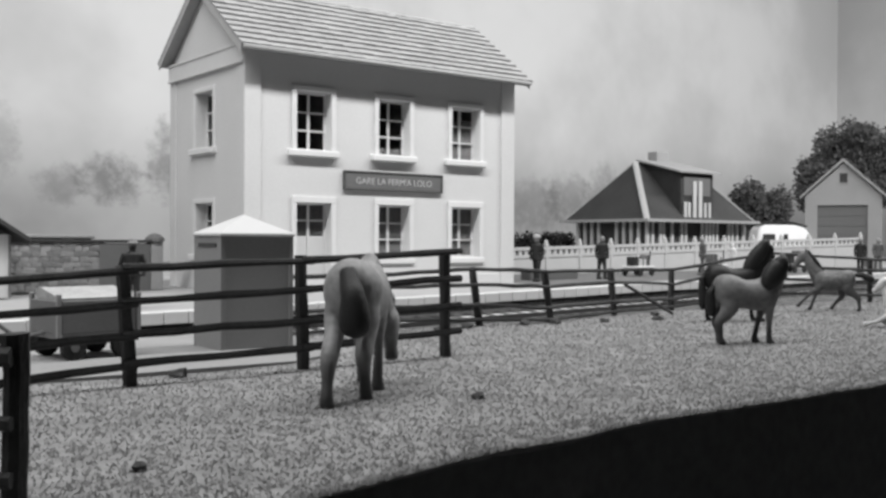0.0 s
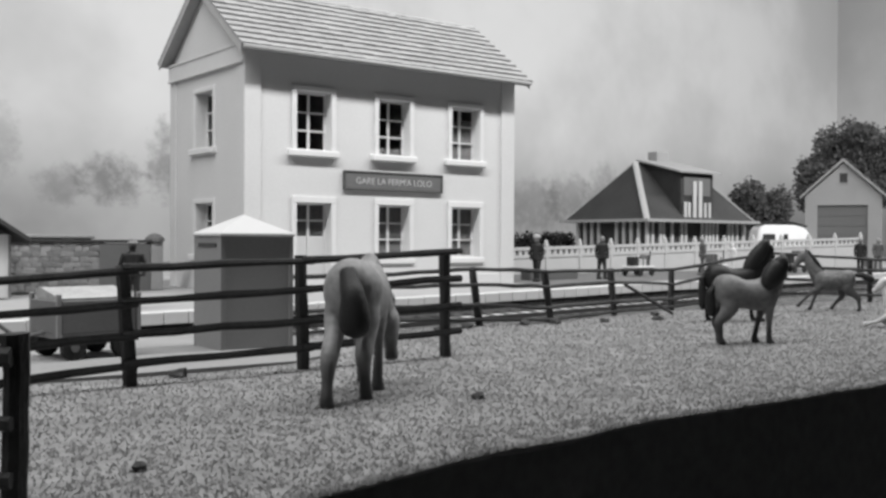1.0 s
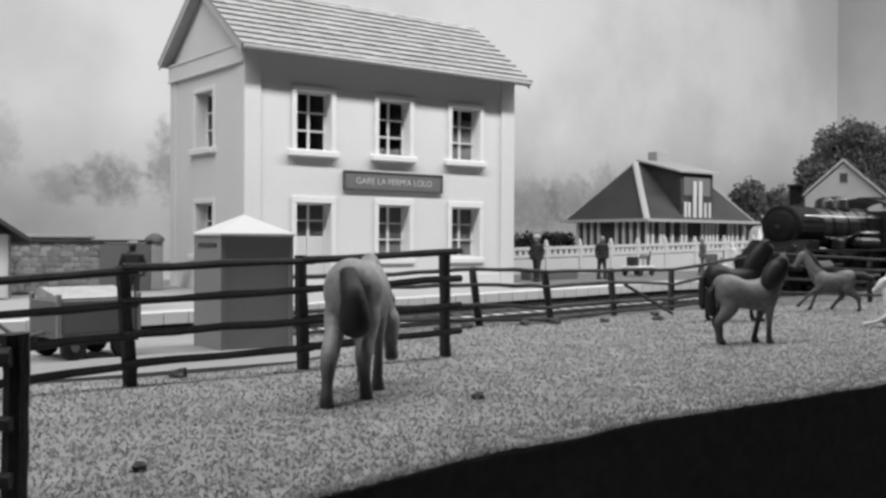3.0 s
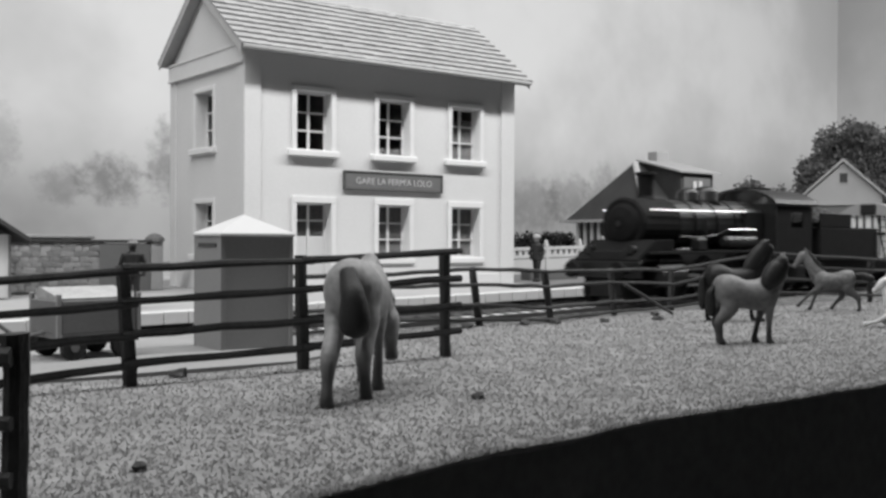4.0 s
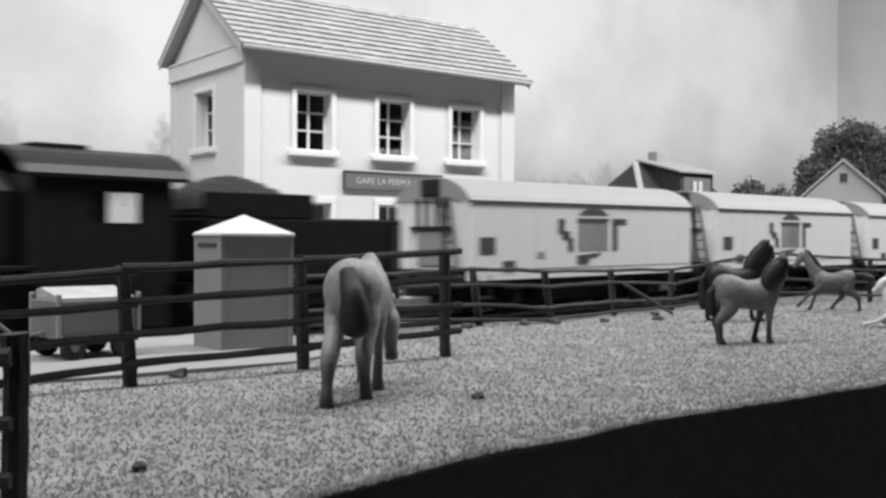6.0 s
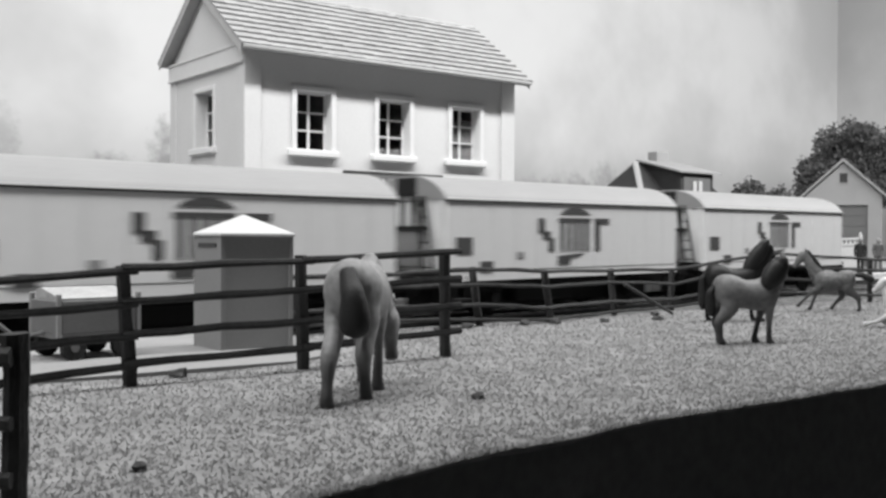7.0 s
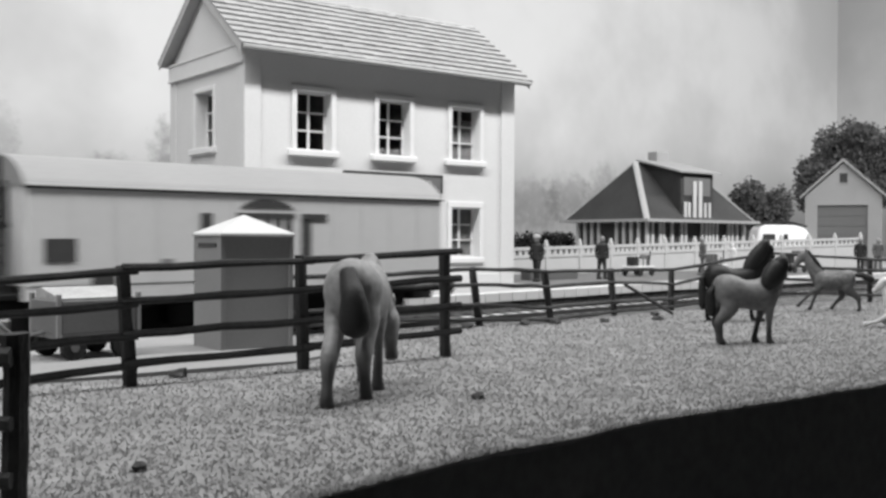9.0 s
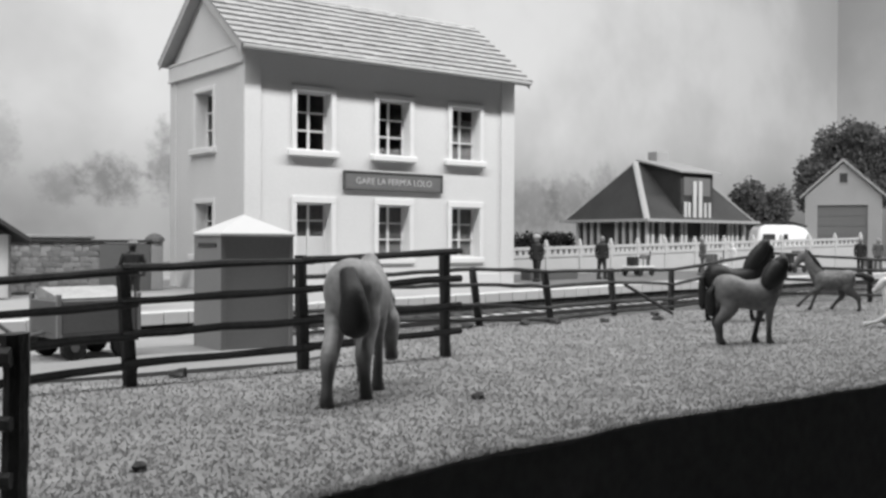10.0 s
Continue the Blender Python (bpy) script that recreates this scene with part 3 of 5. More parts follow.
def fences():
    # near fence
    posts = [(4.14, 11.1, 1.36, -0.10, 0), (6.46, 11.28, 1.46, -0.05, 0), (8.84, 11.39, 1.50, -0.03, 0), (1.75, 6.55, 1.12, 0.0, 0)]
    rails = []
    # three poles end to end on each height
    for h in ((1.10, 1.31, 1.335, 1.385, 1.40, 1.51), (0.80, 0.93, 0.955, 1.035, 1.03, 1.115), (0.46, 0.575, 0.595, 0.63, 0.635, 0.73), (0.08, 0.245, 0.265, 0.285, 0.30, 0.365)):
        rails.append(([(1.1, 10.82, h[0]), (4.18, 11.0, h[1])], 0.048))
        rails.append(([(4.0, 10.99, h[2]), (6.52, 11.15, h[3])], 0.048))
        rails.append(([(6.36, 11.14, h[4]), (9.05, 11.30, h[5])], 0.050))
    fence("paddock_fence", "dark rustic pole fence along the path", posts[:3], rails, 0.085, M_BARK)
    x, y = 1.69, 6.45
    rails = [([(x - 0.05, y - 0.1, 0.93), (-0.6, 8.6, 0.93)], 0.06), ([(x - 0.05, y - 0.1, 0.55), (-0.6, 8.6, 0.55)], 0.055), ([(x - 0.05, y - 0.1, 0.2), (-0.6, 8.6, 0.25)], 0.05)]
    fence("corner_fence", "dark rustic fence post with rails by the layout edge", [(x, y, 1.075, 0, 0), (-0.6, 8.7, 1.05, 0, 0)], rails, 0.085, M_BARK)
    # far fence along the track
    posts = [(12.58, 15.12, 1.15, -0.20, 0), (14.33, 14.93, 1.06, -0.22, 0), (16.93, 15.6, 1.05, -0.16, 0), (19.2, 15.87, 1.0, 0, 0), (22.8, 15.6, 1.42, 0, 0), (26.73, 15.05, 1.2, 0, 0), (31, 15.0, 1.2, 0, 0)]
    rails = []
    for a, b, c, d, e, f, g in ((1.04, 1.12, 1.05, 1.01, 1.0, 1.38, 1.19), (0.80, 0.82, 0.74, 0.75, 0.65, 1.08, 0.88), (0.44, 0.42, 0.31, 0.31, 0.27, 0.72, 0.55), (0.20, 0.14, 0.06, 0.08, 0.10, 0.35, 0.2)):
        rails.append(([(8.4, 15.2, a - 0.02), (10.5, 15.1, a), (12.45, 15.0, b), (14.15, 14.83, c), (16.7, 15.5, d), (19.2, 15.77, e), (22.8, 15.5, f), (26.73, 14.95, g), (31, 14.9, g - 0.04)], 0.040))
    fence("trackside_fence", "dark uneven pole fence between meadow and track", posts, rails, 0.075, M_BARK_LIT,
          [((16.7, 15.1, 0.72), (18.2, 15.0, 0.02), 0.04)])


fences()


# ---- booth and hand cart on the path ----
def booth():
    B = thing("booth", "grey panelled booth with white pyramid roof", "booth", place(6.37, 13.52, 0.045))
    w, d, h = 1.18, 0.92, 1.66
    part("front_panel", box(fresh(), 0.04, w - 0.04, 0.0, 0.04, 0, h), M_BOOTH, B)
    part("rear_panel", box(fresh(), 0.04, w - 0.04, d - 0.04, d, 0, h), M_BOOTH, B)
    for x in (0.0, w - 0.04):
        part("side_panel", box(fresh(), x, x + 0.04, 0.04, d - 0.04, 0, h), M_BOOTH, B)
    for x in (0.0, w - 0.06):
        for y in (-0.012, d - 0.048):
            part("corner_post", box(fresh(), x - 0.006, x + 0.066, y, y + 0.06, 0, h + 0.01, 0.006), M_BOOTH, B)
    part("vent", box(fresh(), -0.012, 0.0, 0.15, d - 0.15, h - 0.16, h - 0.10), M_MARK, B)
    o = 0.03
    bm = fresh()
    lo = [bm.verts.new(p) for p in ((-o, -o, h), (w + o, -o, h), (w + o, d + o, h), (-o, d + o, h))]
    mi = [bm.verts.new(p) for p in ((-o, -o, h + 0.045), (w + o, -o, h + 0.045), (w + o, d + o, h + 0.045), (-o, d + o, h + 0.045))]
    tip = bm.verts.new((w / 2, d / 2, h + 0.335))
    bm.faces.new(lo[::-1])
    for k in range(4):
        bm.faces.new((lo[k], lo[(k + 1) % 4], mi[(k + 1) % 4], mi[k]))
        bm.faces.new((mi[k], mi[(k + 1) % 4], tip))
    bmesh.ops.bevel(bm, geom=bm.edges[:], offset=0.012, segments=1, affect="EDGES")
    part("roof", bm, M_BOOTHROOF, B, "white shallow pyramid roof")


booth()


# ---- the train: rolling stock faces -x; x = 0 of the locomotive is its chimney ----
def wheelset(parent, x, r, gauge, material):
    """Two wheels on an axle; its own space has the axle at the origin."""
    W = part("wheelset", tube(fresh(), [(0, -gauge, 0), (0, gauge, 0)], [0.06, 0.06], 8), material, parent, at=place(x, 0, r))
    for s in (-1, 1):
        bm = fresh()
        y, n = s * gauge, 28
        # tread, flange, thin web and hub in one outline, turned about the axle
        prof = [(0.05, -0.10), (0.2 * r, -0.10), (0.24 * r, -0.05), (0.8 * r, -0.04), (0.84 * r, -0.09), (r, -0.09), (r, 0.0), (1.06 * r, 0.005), (1.06 * r, 0.035), (0.84 * r, 0.035), (0.8 * r, 0.0), (0.24 * r, 0.0), (0.2 * r, 0.04), (0.05, 0.04)]
        rings = [[bm.verts.new((q * math.cos(2 * math.pi * k / n), y + s * v, q * math.sin(2 * math.pi * k / n))) for q, v in prof] for k in range(n)]
        for k in range(n):
            a, b = rings[k], rings[(k + 1) % n]
            for j in range(len(prof)):
                i = (j + 1) % len(prof)
                bm.faces.new((a[j], a[i], b[i], b[j]))
        part("wheel", bm, material, W)
    return W


WHEELS = []


def locomotive():
    A = thing("steam_locomotive", "black steam locomotive with tall chimney and domes", "locomotive", track_at(0))
    zc, r = 2.45, 0.78
    bm = tube(fresh(), [(-0.35, 0, zc), (5.85, 0, zc + 0.02)], [r, r + 0.06], 28)
    part("boiler", bm, M_LOCO, A, smooth=False)
    for x in (0.75, 1.65, 2.95, 4.1, 5.2):
        part("boiler_band", tube(fresh(), [(x, 0, zc), (x + 0.07, 0, zc)], [r + 0.035 + 0.011 * x, r + 0.035 + 0.011 * x], 28), M_LOCO2, A)
    sb = part("smokebox", tube(fresh(), [(-1.22, 0, zc), (-1.15, 0, zc), (0.7, 0, zc)], [r - 0.02, r + 0.05, r + 0.05], 28), M_LOCO2, A)
    part("smokebox_door", tube(fresh(), [(-1.38, 0, zc), (-1.32, 0, zc), (-1.21, 0, zc)], [0.25, 0.52, 0.66], 24), M_LOCO2, sb)
    part("door_wheel", tube(fresh(), [(-1.45, 0, zc), (-1.38, 0, zc)], [0.10, 0.04], 10), M_LOCO, sb)
    part("chimney", tube(fresh(), [(0, 0, zc + r - 0.1), (0, 0, zc + r + 0.12), (0, 0, 4.0), (0, 0, 4.02), (0, 0, 4.1)], [0.36, 0.25, 0.28, 0.35, 0.33], 20), M_LOCO2, A)
    for x, rr, top in ((2.45, 0.38, 3.68), (3.52, 0.44, 3.76)):
        part("dome", tube(fresh(), [(x, 0, zc + r - 0.12), (x, 0, zc + r + 0.06), (x, 0, top - 0.2), (x, 0, top - 0.06), (x, 0, top)], [rr + 0.1, rr, rr, rr * 0.8, rr * 0.35], 20), M_LOCO, A, smooth=True)
    part("safety_valve", tube(fresh(), [(5.0, 0, zc + r), (5.0, 0, zc + r + 0.32)], [0.12, 0.09], 10), M_LOCO2, A)
    for y in (-1, 1):
        part("handrail", tube(fresh(), [(-1.0, y * (r + 0.1), zc + 0.42), (5.8, y * (r + 0.12), zc + 0.44)], [0.026, 0.026], 6), M_STEEL, A)
        part("running_board", box(fresh(), -1.7, 6.1, min(y * 0.75, y * 1.38), max(y * 0.75, y * 1.38), 1.50, 1.58, 0.01), M_LOCO2, A)
        part("air_reservoir", tube(fresh(), [(2.9, y * 1.08, 1.86), (2.98, y * 1.08, 1.86), (4.8, y * 1.08, 1.86), (4.88, y * 1.08, 1.86)], [0.12, 0.22, 0.22, 0.12], 14), M_LOCO, A)
        part("pipe", tube(fresh(), [(3.05, y * 1.2, 2.27), (4.8, y * 1.2, 2.27)], [0.034, 0.034], 6), M_STEEL, A, "bright feed pipe")
        part("feed_line", tube(fresh(), [(0.6, y * 0.9, 2.05), (1.6, y * 0.98, 2.02), (2.7, y * 0.98, 2.1), (3.05, y * 1.15, 2.27)], [0.03] * 4, 6), M_LOCO, A)
        part("injector", box(fresh(), 1.2, 1.75, min(y * 0.85, y * 1.2), max(y * 0.85, y * 1.2), 1.58, 2.0, 0.06), M_LOCO, A)
        part("cylinder", tube(fresh(), [(-1.25, y * 1.15, 0.85), (0.15, y * 1.15, 0.85)], [0.36, 0.36], 18), M_LOCO, A)
        part("valve_chest", tube(fresh(), [(-1.15, y * 1.12, 1.3), (0.1, y * 1.12, 1.3)], [0.2, 0.2], 12), M_LOCO2, A)
        part("slide_bar", box(fresh(), 0.15, 1.6, y * 1.15 - 0.04, y * 1.15 + 0.04, 0.98, 1.05), M_STEEL, A)
        part("connecting_rod", tube(fresh(), [(0.2, y * 1.18, 0.86), (3.6, y * 1.18, 0.62)], [(0.03, 0.06), (0.03, 0.07)], 6), M_STEEL, A)
        part("coupling_rod", tube(fresh(), [(0.7, y * 1.1, 0.52), (5.2, y * 1.1, 0.52)], [(0.03, 0.06), (0.03, 0.06)], 6), M_STEEL, A)
        part("step", box(fresh(), 6.2, 6.7, y * 1.3 - 0.12, y * 1.3 + 0.12, 0.45, 0.5), M_UNDER, A)
        part("sand_pipe", tube(fresh(), [(2.45, y * 0.5, 3.1), (2.2, y * 0.86, 2.4), (2.1, y * 0.95, 1.5)], [0.03, 0.03, 0.03], 6), M_LOCO2, A)
        part("buffer", tube(fresh(), [(-2.2, y * 0.87, 1.05), (-2.62, y * 0.87, 1.05), (-2.64, y * 0.87, 1.05), (-2.72, y * 0.87, 1.05)], [0.13, 0.1, 0.26, 0.25], 14), M_LOCO2, A)
        part("headlamp", tube(fresh(), [(-1.95, y * 0.8, 1.66), (-1.7, y * 0.8, 1.66)], [0.13, 0.11], 12), M_LOCO, A)
    part("buffer_beam", box(fresh(), -2.25, -2.1, -1.35, 1.35, 0.8, 1.3, 0.02), M_LOCO, A)
    part("front_deck", box(fresh(), -2.2, -1.2, -1.3, 1.3, 1.3, 1.36), M_LOCO2, A)
    part("smokebox_saddle", box(fresh(), -1.1, 0.6, -0.72, 0.72, 1.3, 2.0, 0.08), M_LOCO2, A)
    part("front_apron", prism(fresh(), [(-2.1, 1.36), (-1.2, 1.95), (-1.1, 1.95), (-1.1, 1.36)], "y", -1.2, 1.2), M_LOCO2, A)
    part("main_frame", box(fresh(), -2.1, 8.9, -0.6, 0.6, 0.22, 1.6), M_UNDER, A)
    part("ash_pan", box(fresh(), 6.3, 8.7, -1.1, 1.1, 0.35, 1.25, 0.05), M_UNDER, A)
    part("firebox", box(fresh(), 4.6, 5.9, -0.95, 0.95, 1.2, 3.0, 0.12), M_LOCO, A)
    # cab
    C = part("cab", box(fresh(), 5.9, 5.96, -1.38, 1.38, 1.3, 3.2), M_LOCO, A)
    for y in (-1, 1):
        bm = fresh()
        wall_with_holes(bm, 5.96, 8.6, 1.2, 3.2, [(7.0, 7.9, 2.35, 2.9)], "x", min(y * 1.34, y * 1.38), max(y * 1.34, y * 1.38))
        part("cab_side", bm, M_LOCO2, C)
    arc = [(1.48 * math.sin(a), 3.2 + 0.56 * (math.cos(a) - math.cos(1.2)) / (1 - math.cos(1.2))) for a in [(-1.2 + 2.4 * k / 12) for k in range(13)]]
    arc = [(y / math.sin(1.2), z) for y, z in arc]
    part("cab_roof", prism(fresh(), arc + [(y * 0.96, z - 0.07) for y, z in arc[::-1]], "x", 5.75, 8.95), M_LOCO, C)
    part("roof_vent", box(fresh(), 6.3, 7.4, -0.4, 0.4, 3.70, 3.82, 0.03), M_LOCO2, C)
    for x, rr in ((0.55, 0.70), (2.2, 0.70), (3.85, 0.70), (5.5, 0.70)):
        WHEELS.append((wheelset(A, x, rr, 0.75, M_UNDER), rr))
    WHEELS.append((wheelset(A, -1.75, 0.42, 0.75, M_UNDER), 0.42))
    WHEELS.append((wheelset(A, 7.6, 0.5, 0.75, M_UNDER), 0.5))
    return A


TENDER_AT, WAGON_AT = 9.3, 16.65


def tender():
    A = thing("coal_tender", "black tender heaped with coal behind the locomotive", "tender", track_at(TENDER_AT))
    part("tank", box(fresh(), 0.0, 5.15, -1.36, 1.36, 1.15, 2.45, 0.05), M_LOCO2, A)
    for y in (-1, 1):
        part("bunker_side", box(fresh(), 0.0, 2.65, y * 1.33 - 0.03, y * 1.33 + 0.03, 2.45, 2.95, 0.01), M_LOCO2, A)
    part("bunker_rear", box(fresh(), 2.6, 2.66, -1.3, 1.3, 2.45, 2.95), M_LOCO, A)
    part("frame", box(fresh(), -0.2, 5.3, -1.2, 1.2, 0.62, 1.14), M_UNDER, A)
    part("water_scoop", box(fresh(), 0.1, 4.7, -0.6, 0.6, 0.22, 0.62), M_UNDER, A)
    bm = fresh()
    bmesh.ops.create_grid(bm, x_segments=26, y_segments=22, size=1.0)
    for v in bm.verts:
        u, w = v.co.x, v.co.y
        v.co = Vector((1.32 + 1.26 * u, 1.28 * w, 2.62 + 0.72 * (1 - u * u) ** 0.6 * (1 - w * w) ** 0.6 + 0.10 * noise.noise((u * 7, w * 7, 0))))
    part("coal", bm, M_COAL, A, "heaped black coal")
    for y in (-1, 1):
        part("handrail", tube(fresh(), [(4.9, y * 1.42, 1.3), (4.9, y * 1.42, 2.3)], [0.02, 0.02], 6), M_STEEL, A)
        part("buffer", tube(fresh(), [(5.25, y * 0.87, 1.05), (5.75, y * 0.87, 1.05), (5.77, y * 0.87, 1.05), (5.84, y * 0.87, 1.05)], [0.12, 0.09, 0.24, 0.24], 12), M_UNDER, A)
        part("side_frame", box(fresh(), 0.2, 4.6, y * 1.05 - 0.04, y * 1.05 + 0.04, 0.35, 0.95, 0.03), M_UNDER, A)
    for x in (0.85, 2.4, 3.95):
        WHEELS.append((wheelset(A, x, 0.5, 0.75, M_UNDER), 0.5))
    return A


WAGON_L = 9.90
PITCH = 11.45


def wagon():
    A = thing("refrigerator_wagon", "pale boxy refrigerator wagon with rounded roof and dark lettering", "wagon", track_at(WAGON_AT), "wagons of the train")
    w, z0, z1, zt = 1.38, 1.22, 3.00, 3.58
    part("body", box(fresh(), 0.05, WAGON_L - 0.05, -w, w, z0, z1), M_WAGON, A)
    arc = []
    for k in range(17):
        a = -1.25 + 2.5 * k / 16
        arc.append(((w + 0.02) * math.sin(a) / math.sin(1.25), z1 - 0.04 + (zt - z1 + 0.04) * (math.cos(a) - math.cos(1.25)) / (1 - math.cos(1.25))))
    part("roof", prism(fresh(), arc, "x", 0.0, WAGON_L), M_WROOF, A, "smooth pale arched roof")
    for y in (-1, 1):
        part("gutter", box(fresh(), -0.01, WAGON_L + 0.01, y * (w + 0.015) - 0.014, y * (w + 0.015) + 0.014, z1 - 0.09, z1 - 0.045), M_UNDER, A)
        part("sole_bar", box(fresh(), 0, WAGON_L, y * (w - 0.06) - 0.05, y * (w - 0.06) + 0.05, 0.96, z0), M_WEND, A)
        part("side_frame", box(fresh(), 0.2, WAGON_L - 0.2, y * 0.98 - 0.05, y * 0.98 + 0.05, 0.78, 1.06), M_UNDER, A)
        for x in (1.95, WAGON_L - 1.95):
            part("axle_guard", prism(fresh(), [(x - 0.55, 1.0), (x + 0.55, 1.0), (x + 0.2, 0.3), (x - 0.2, 0.3)], "y", y * 1.0 - 0.05, y * 1.0 + 0.05), M_UNDER, A)
            part("axle_box", box(fresh(), x - 0.14, x + 0.14, y * 1.1 - 0.1, y * 1.1 + 0.1, 0.36, 0.62, 0.03), M_UNDER, A)
            part("leaf_spring", tube(fresh(), [(x - 0.55, y * 1.1, 0.78), (x, y * 1.1, 0.68), (x + 0.55, y * 1.1, 0.78)], [(0.05, 0.03), (0.05, 0.09), (0.05, 0.03)], 6), M_UNDER, A)
        # planked side: narrow uprights
        for k in range(1, 36):
            if k % 3 == 0:
                x = k * WAGON_L / 36
                part("batten", box(fresh(), x - 0.012, x + 0.012, y * w - 0.008, y * w + 0.008, z0 + 0.02, z1 - 0.1), M_WAGON, A)
        # the painted mark: plain dark blocks, a cap above and a dash below
        s = y * (w + 0.012)
        ya, yb = min(s, y * w), max(s, y * w)
        K = part("mark", prism(fresh(), [(4.3, 2.66), (5.6, 2.66), (5.42, 2.76), (5.1, 2.84), (4.75, 2.84), (4.45, 2.76)], "y", ya, yb), M_MARK, A, "dark painted company mark")
        for x0, x1, a, b in ((3.40, 3.66, 2.14, 2.54), (3.56, 3.90, 1.98, 2.20), (3.80, 4.04, 1.66, 2.02)):
            part("block", box(fresh(), x0, x1, ya, yb, a, b, 0.004), M_MARK, K)
        part("block", box(fresh(), 4.22, 5.62, ya, yb, 2.46, 2.56), M_MARK, K)
        for x0, x1 in ((4.30, 4.46), (4.58, 4.74), (4.86, 5.02), (5.12, 5.28), (5.38, 5.54), (5.78, 6.04)):
            part("block", box(fresh(), x0, x1, ya, yb, 1.66, 2.46), M_MARK, K)
        part("block", box(fresh(), 5.78, 6.46, ya, yb, 2.40, 2.56), M_MARK, K)
        part("block", prism(fresh(), [(4.2, 1.54), (5.3, 1.60), (5.1, 1.5), (4.75, 1.46), (4.7, 1.30), (4.2, 1.30)], "y", ya, yb), M_MARK, K)
        for x0, x1, a, b in ((0.35, 0.92, 1.62, 2.04), (1.2, 1.66, 1.2, 1.44)):
            part("data_plate", box(fresh(), x0, x1, ya, yb, a, b), M_MARK, A)
        part("small_plate", box(fresh(), 2.55, 2.82, ya, yb, 1.5, 1.66), M_WROOF, A)
        part("step", box(fresh(), 0.25, 0.8, y * 1.36 - 0.1, y * 1.36 + 0.1, 0.5, 0.55), M_UNDER, A)
        for x in (0.3, 0.75):
            part("step_hanger", box(fresh(), x - 0.02, x + 0.02, y * 1.36 - 0.02, y * 1.36 + 0.02, 0.55, 1.1), M_UNDER, A)
    # ends: pale boards, a dark hatch under the roof, upright bars, a ladder that spreads to its foot, and a buffer deck
    for e, s in ((0.05, -1), (WAGON_L - 0.05, 1)):
        def at_end(a, b):
            return min(e + s * a, e + s * b), max(e + s * a, e + s * b)
        for y in (-1.2, -0.8, 0.8, 1.2):
            part("end_rib", box(fresh(), *at_end(0, 0.06), y - 0.05, y + 0.05, z0, 2.95), M_WEND, A)
        part("end_hatch", box(fresh(), *at_end(0.0, 0.12), -0.34, 0.34, 3.08, 3.52, 0.03), M_UNDER, A)
        for y in (-0.5, -0.18, 0.18, 0.5):
            part("end_bar", box(fresh(), *at_end(0.0, 0.07), y - 0.045, y + 0.045, 2.32, 3.05), M_UNDER, A)
        part("end_beam", box(fresh(), *at_end(0.0, 0.1), -0.75, 0.75, 2.22, 2.32), M_UNDER, A)
        part("end_door", box(fresh(), *at_end(0.0, 0.05), -0.55, 0.55, 1.3, 2.22, 0.02), M_WROOF, A)
        rails = [((e + s * 0.14, -0.72, 3.05), (e + s * 0.32, -1.22, 1.1)), ((e + s * 0.14, -0.42, 3.05), (e + s * 0.32, -0.85, 1.1))]
        for a, b in rails:
            part("ladder_rail", tube(fresh(), [a, b], [0.035, 0.035], 6), M_UNDER, A)
        for k in range(6):
            a, b = (Vector(q[0]).lerp(Vector(q[1]), (k + 0.7) / 6.4) for q in rails)
            part("rung", tube(fresh(), [a, b], [0.022, 0.022], 6), M_UNDER, A)
        part("draw_gear", box(fresh(), *at_end(0.0, 0.76), -0.32, 0.32, 0.55, 0.95, 0.04), M_UNDER, A)
        part("end_deck", box(fresh(), *at_end(0.0, 0.45), -1.25, 1.25, 0.98, 1.08, 0.01), M_UNDER, A)
        for y in (-0.87, 0.87):
            part("buffer", tube(fresh(), [(e, y, 0.88), (e + s * 0.66, y, 0.88), (e + s * 0.67, y, 0.88), (e + s * 0.74, y, 0.88)], [0.13, 0.09, 0.24, 0.24], 12), M_UNDER, A)
    part("underframe", box(fresh(), 0.1, WAGON_L - 0.1, -0.9, 0.9, 0.8, 1.2), M_UNDER, A)
    part("brake_box", box(fresh(), 3.0, 5.4, -0.95, 0.95, 0.35, 0.8, 0.05), M_UNDER, A)
    part("brake_gear", box(fresh(), 0.4, WAGON_L - 0.4, -0.5, 0.5, 0.25, 0.8), M_UNDER, A)
    for x in (1.95, WAGON_L - 1.95):
        wheelset(A, x, 0.45, 0.75, M_UNDER)
    return A


LOCO = locomotive()
TENDER = tender()
WAGONS = [wagon()]
for _k in (1, 2):
    WAGONS.append(copy_thing(WAGONS[0], track_at(WAGON_AT + PITCH * _k)))
for _w in WAGONS:
    for _c in _w.children:
        if _c.name.startswith("wheelset"):
            WHEELS.append((_c, 0.45))


# ---- behind the platform ----
M_YARD = mat("yard_ground", 0.30, 0.95, 0.25, 0.6, 8, 0.4)
M_FLASH = mat("roof_flashing", 0.30, 0.6, 0.1)
M_VAN = mat("van_paint", 0.8, 0.35, 0.03, 1.5, 16, 0.02)
M_WHITE = mat("white_paint", 0.43, 0.6, 0.06, 1.5, 16, 0.08)
M_HROOF = mat("dark_roof_felt", 0.035, 0.8, 0.25, 0.8, 8, 0.3)
M_HDARK = mat("dark_boarding", 0.03, 0.6, 0.3, 2, 16, 0.2)
M_GREYWALL = mat("grey_render", 0.26, 0.8, 0.10, 0.6, 10, 0.15)
M_DOORG = mat("garage_door_paint", 0.11, 0.6, 0.08, 1, 14, 0.1)
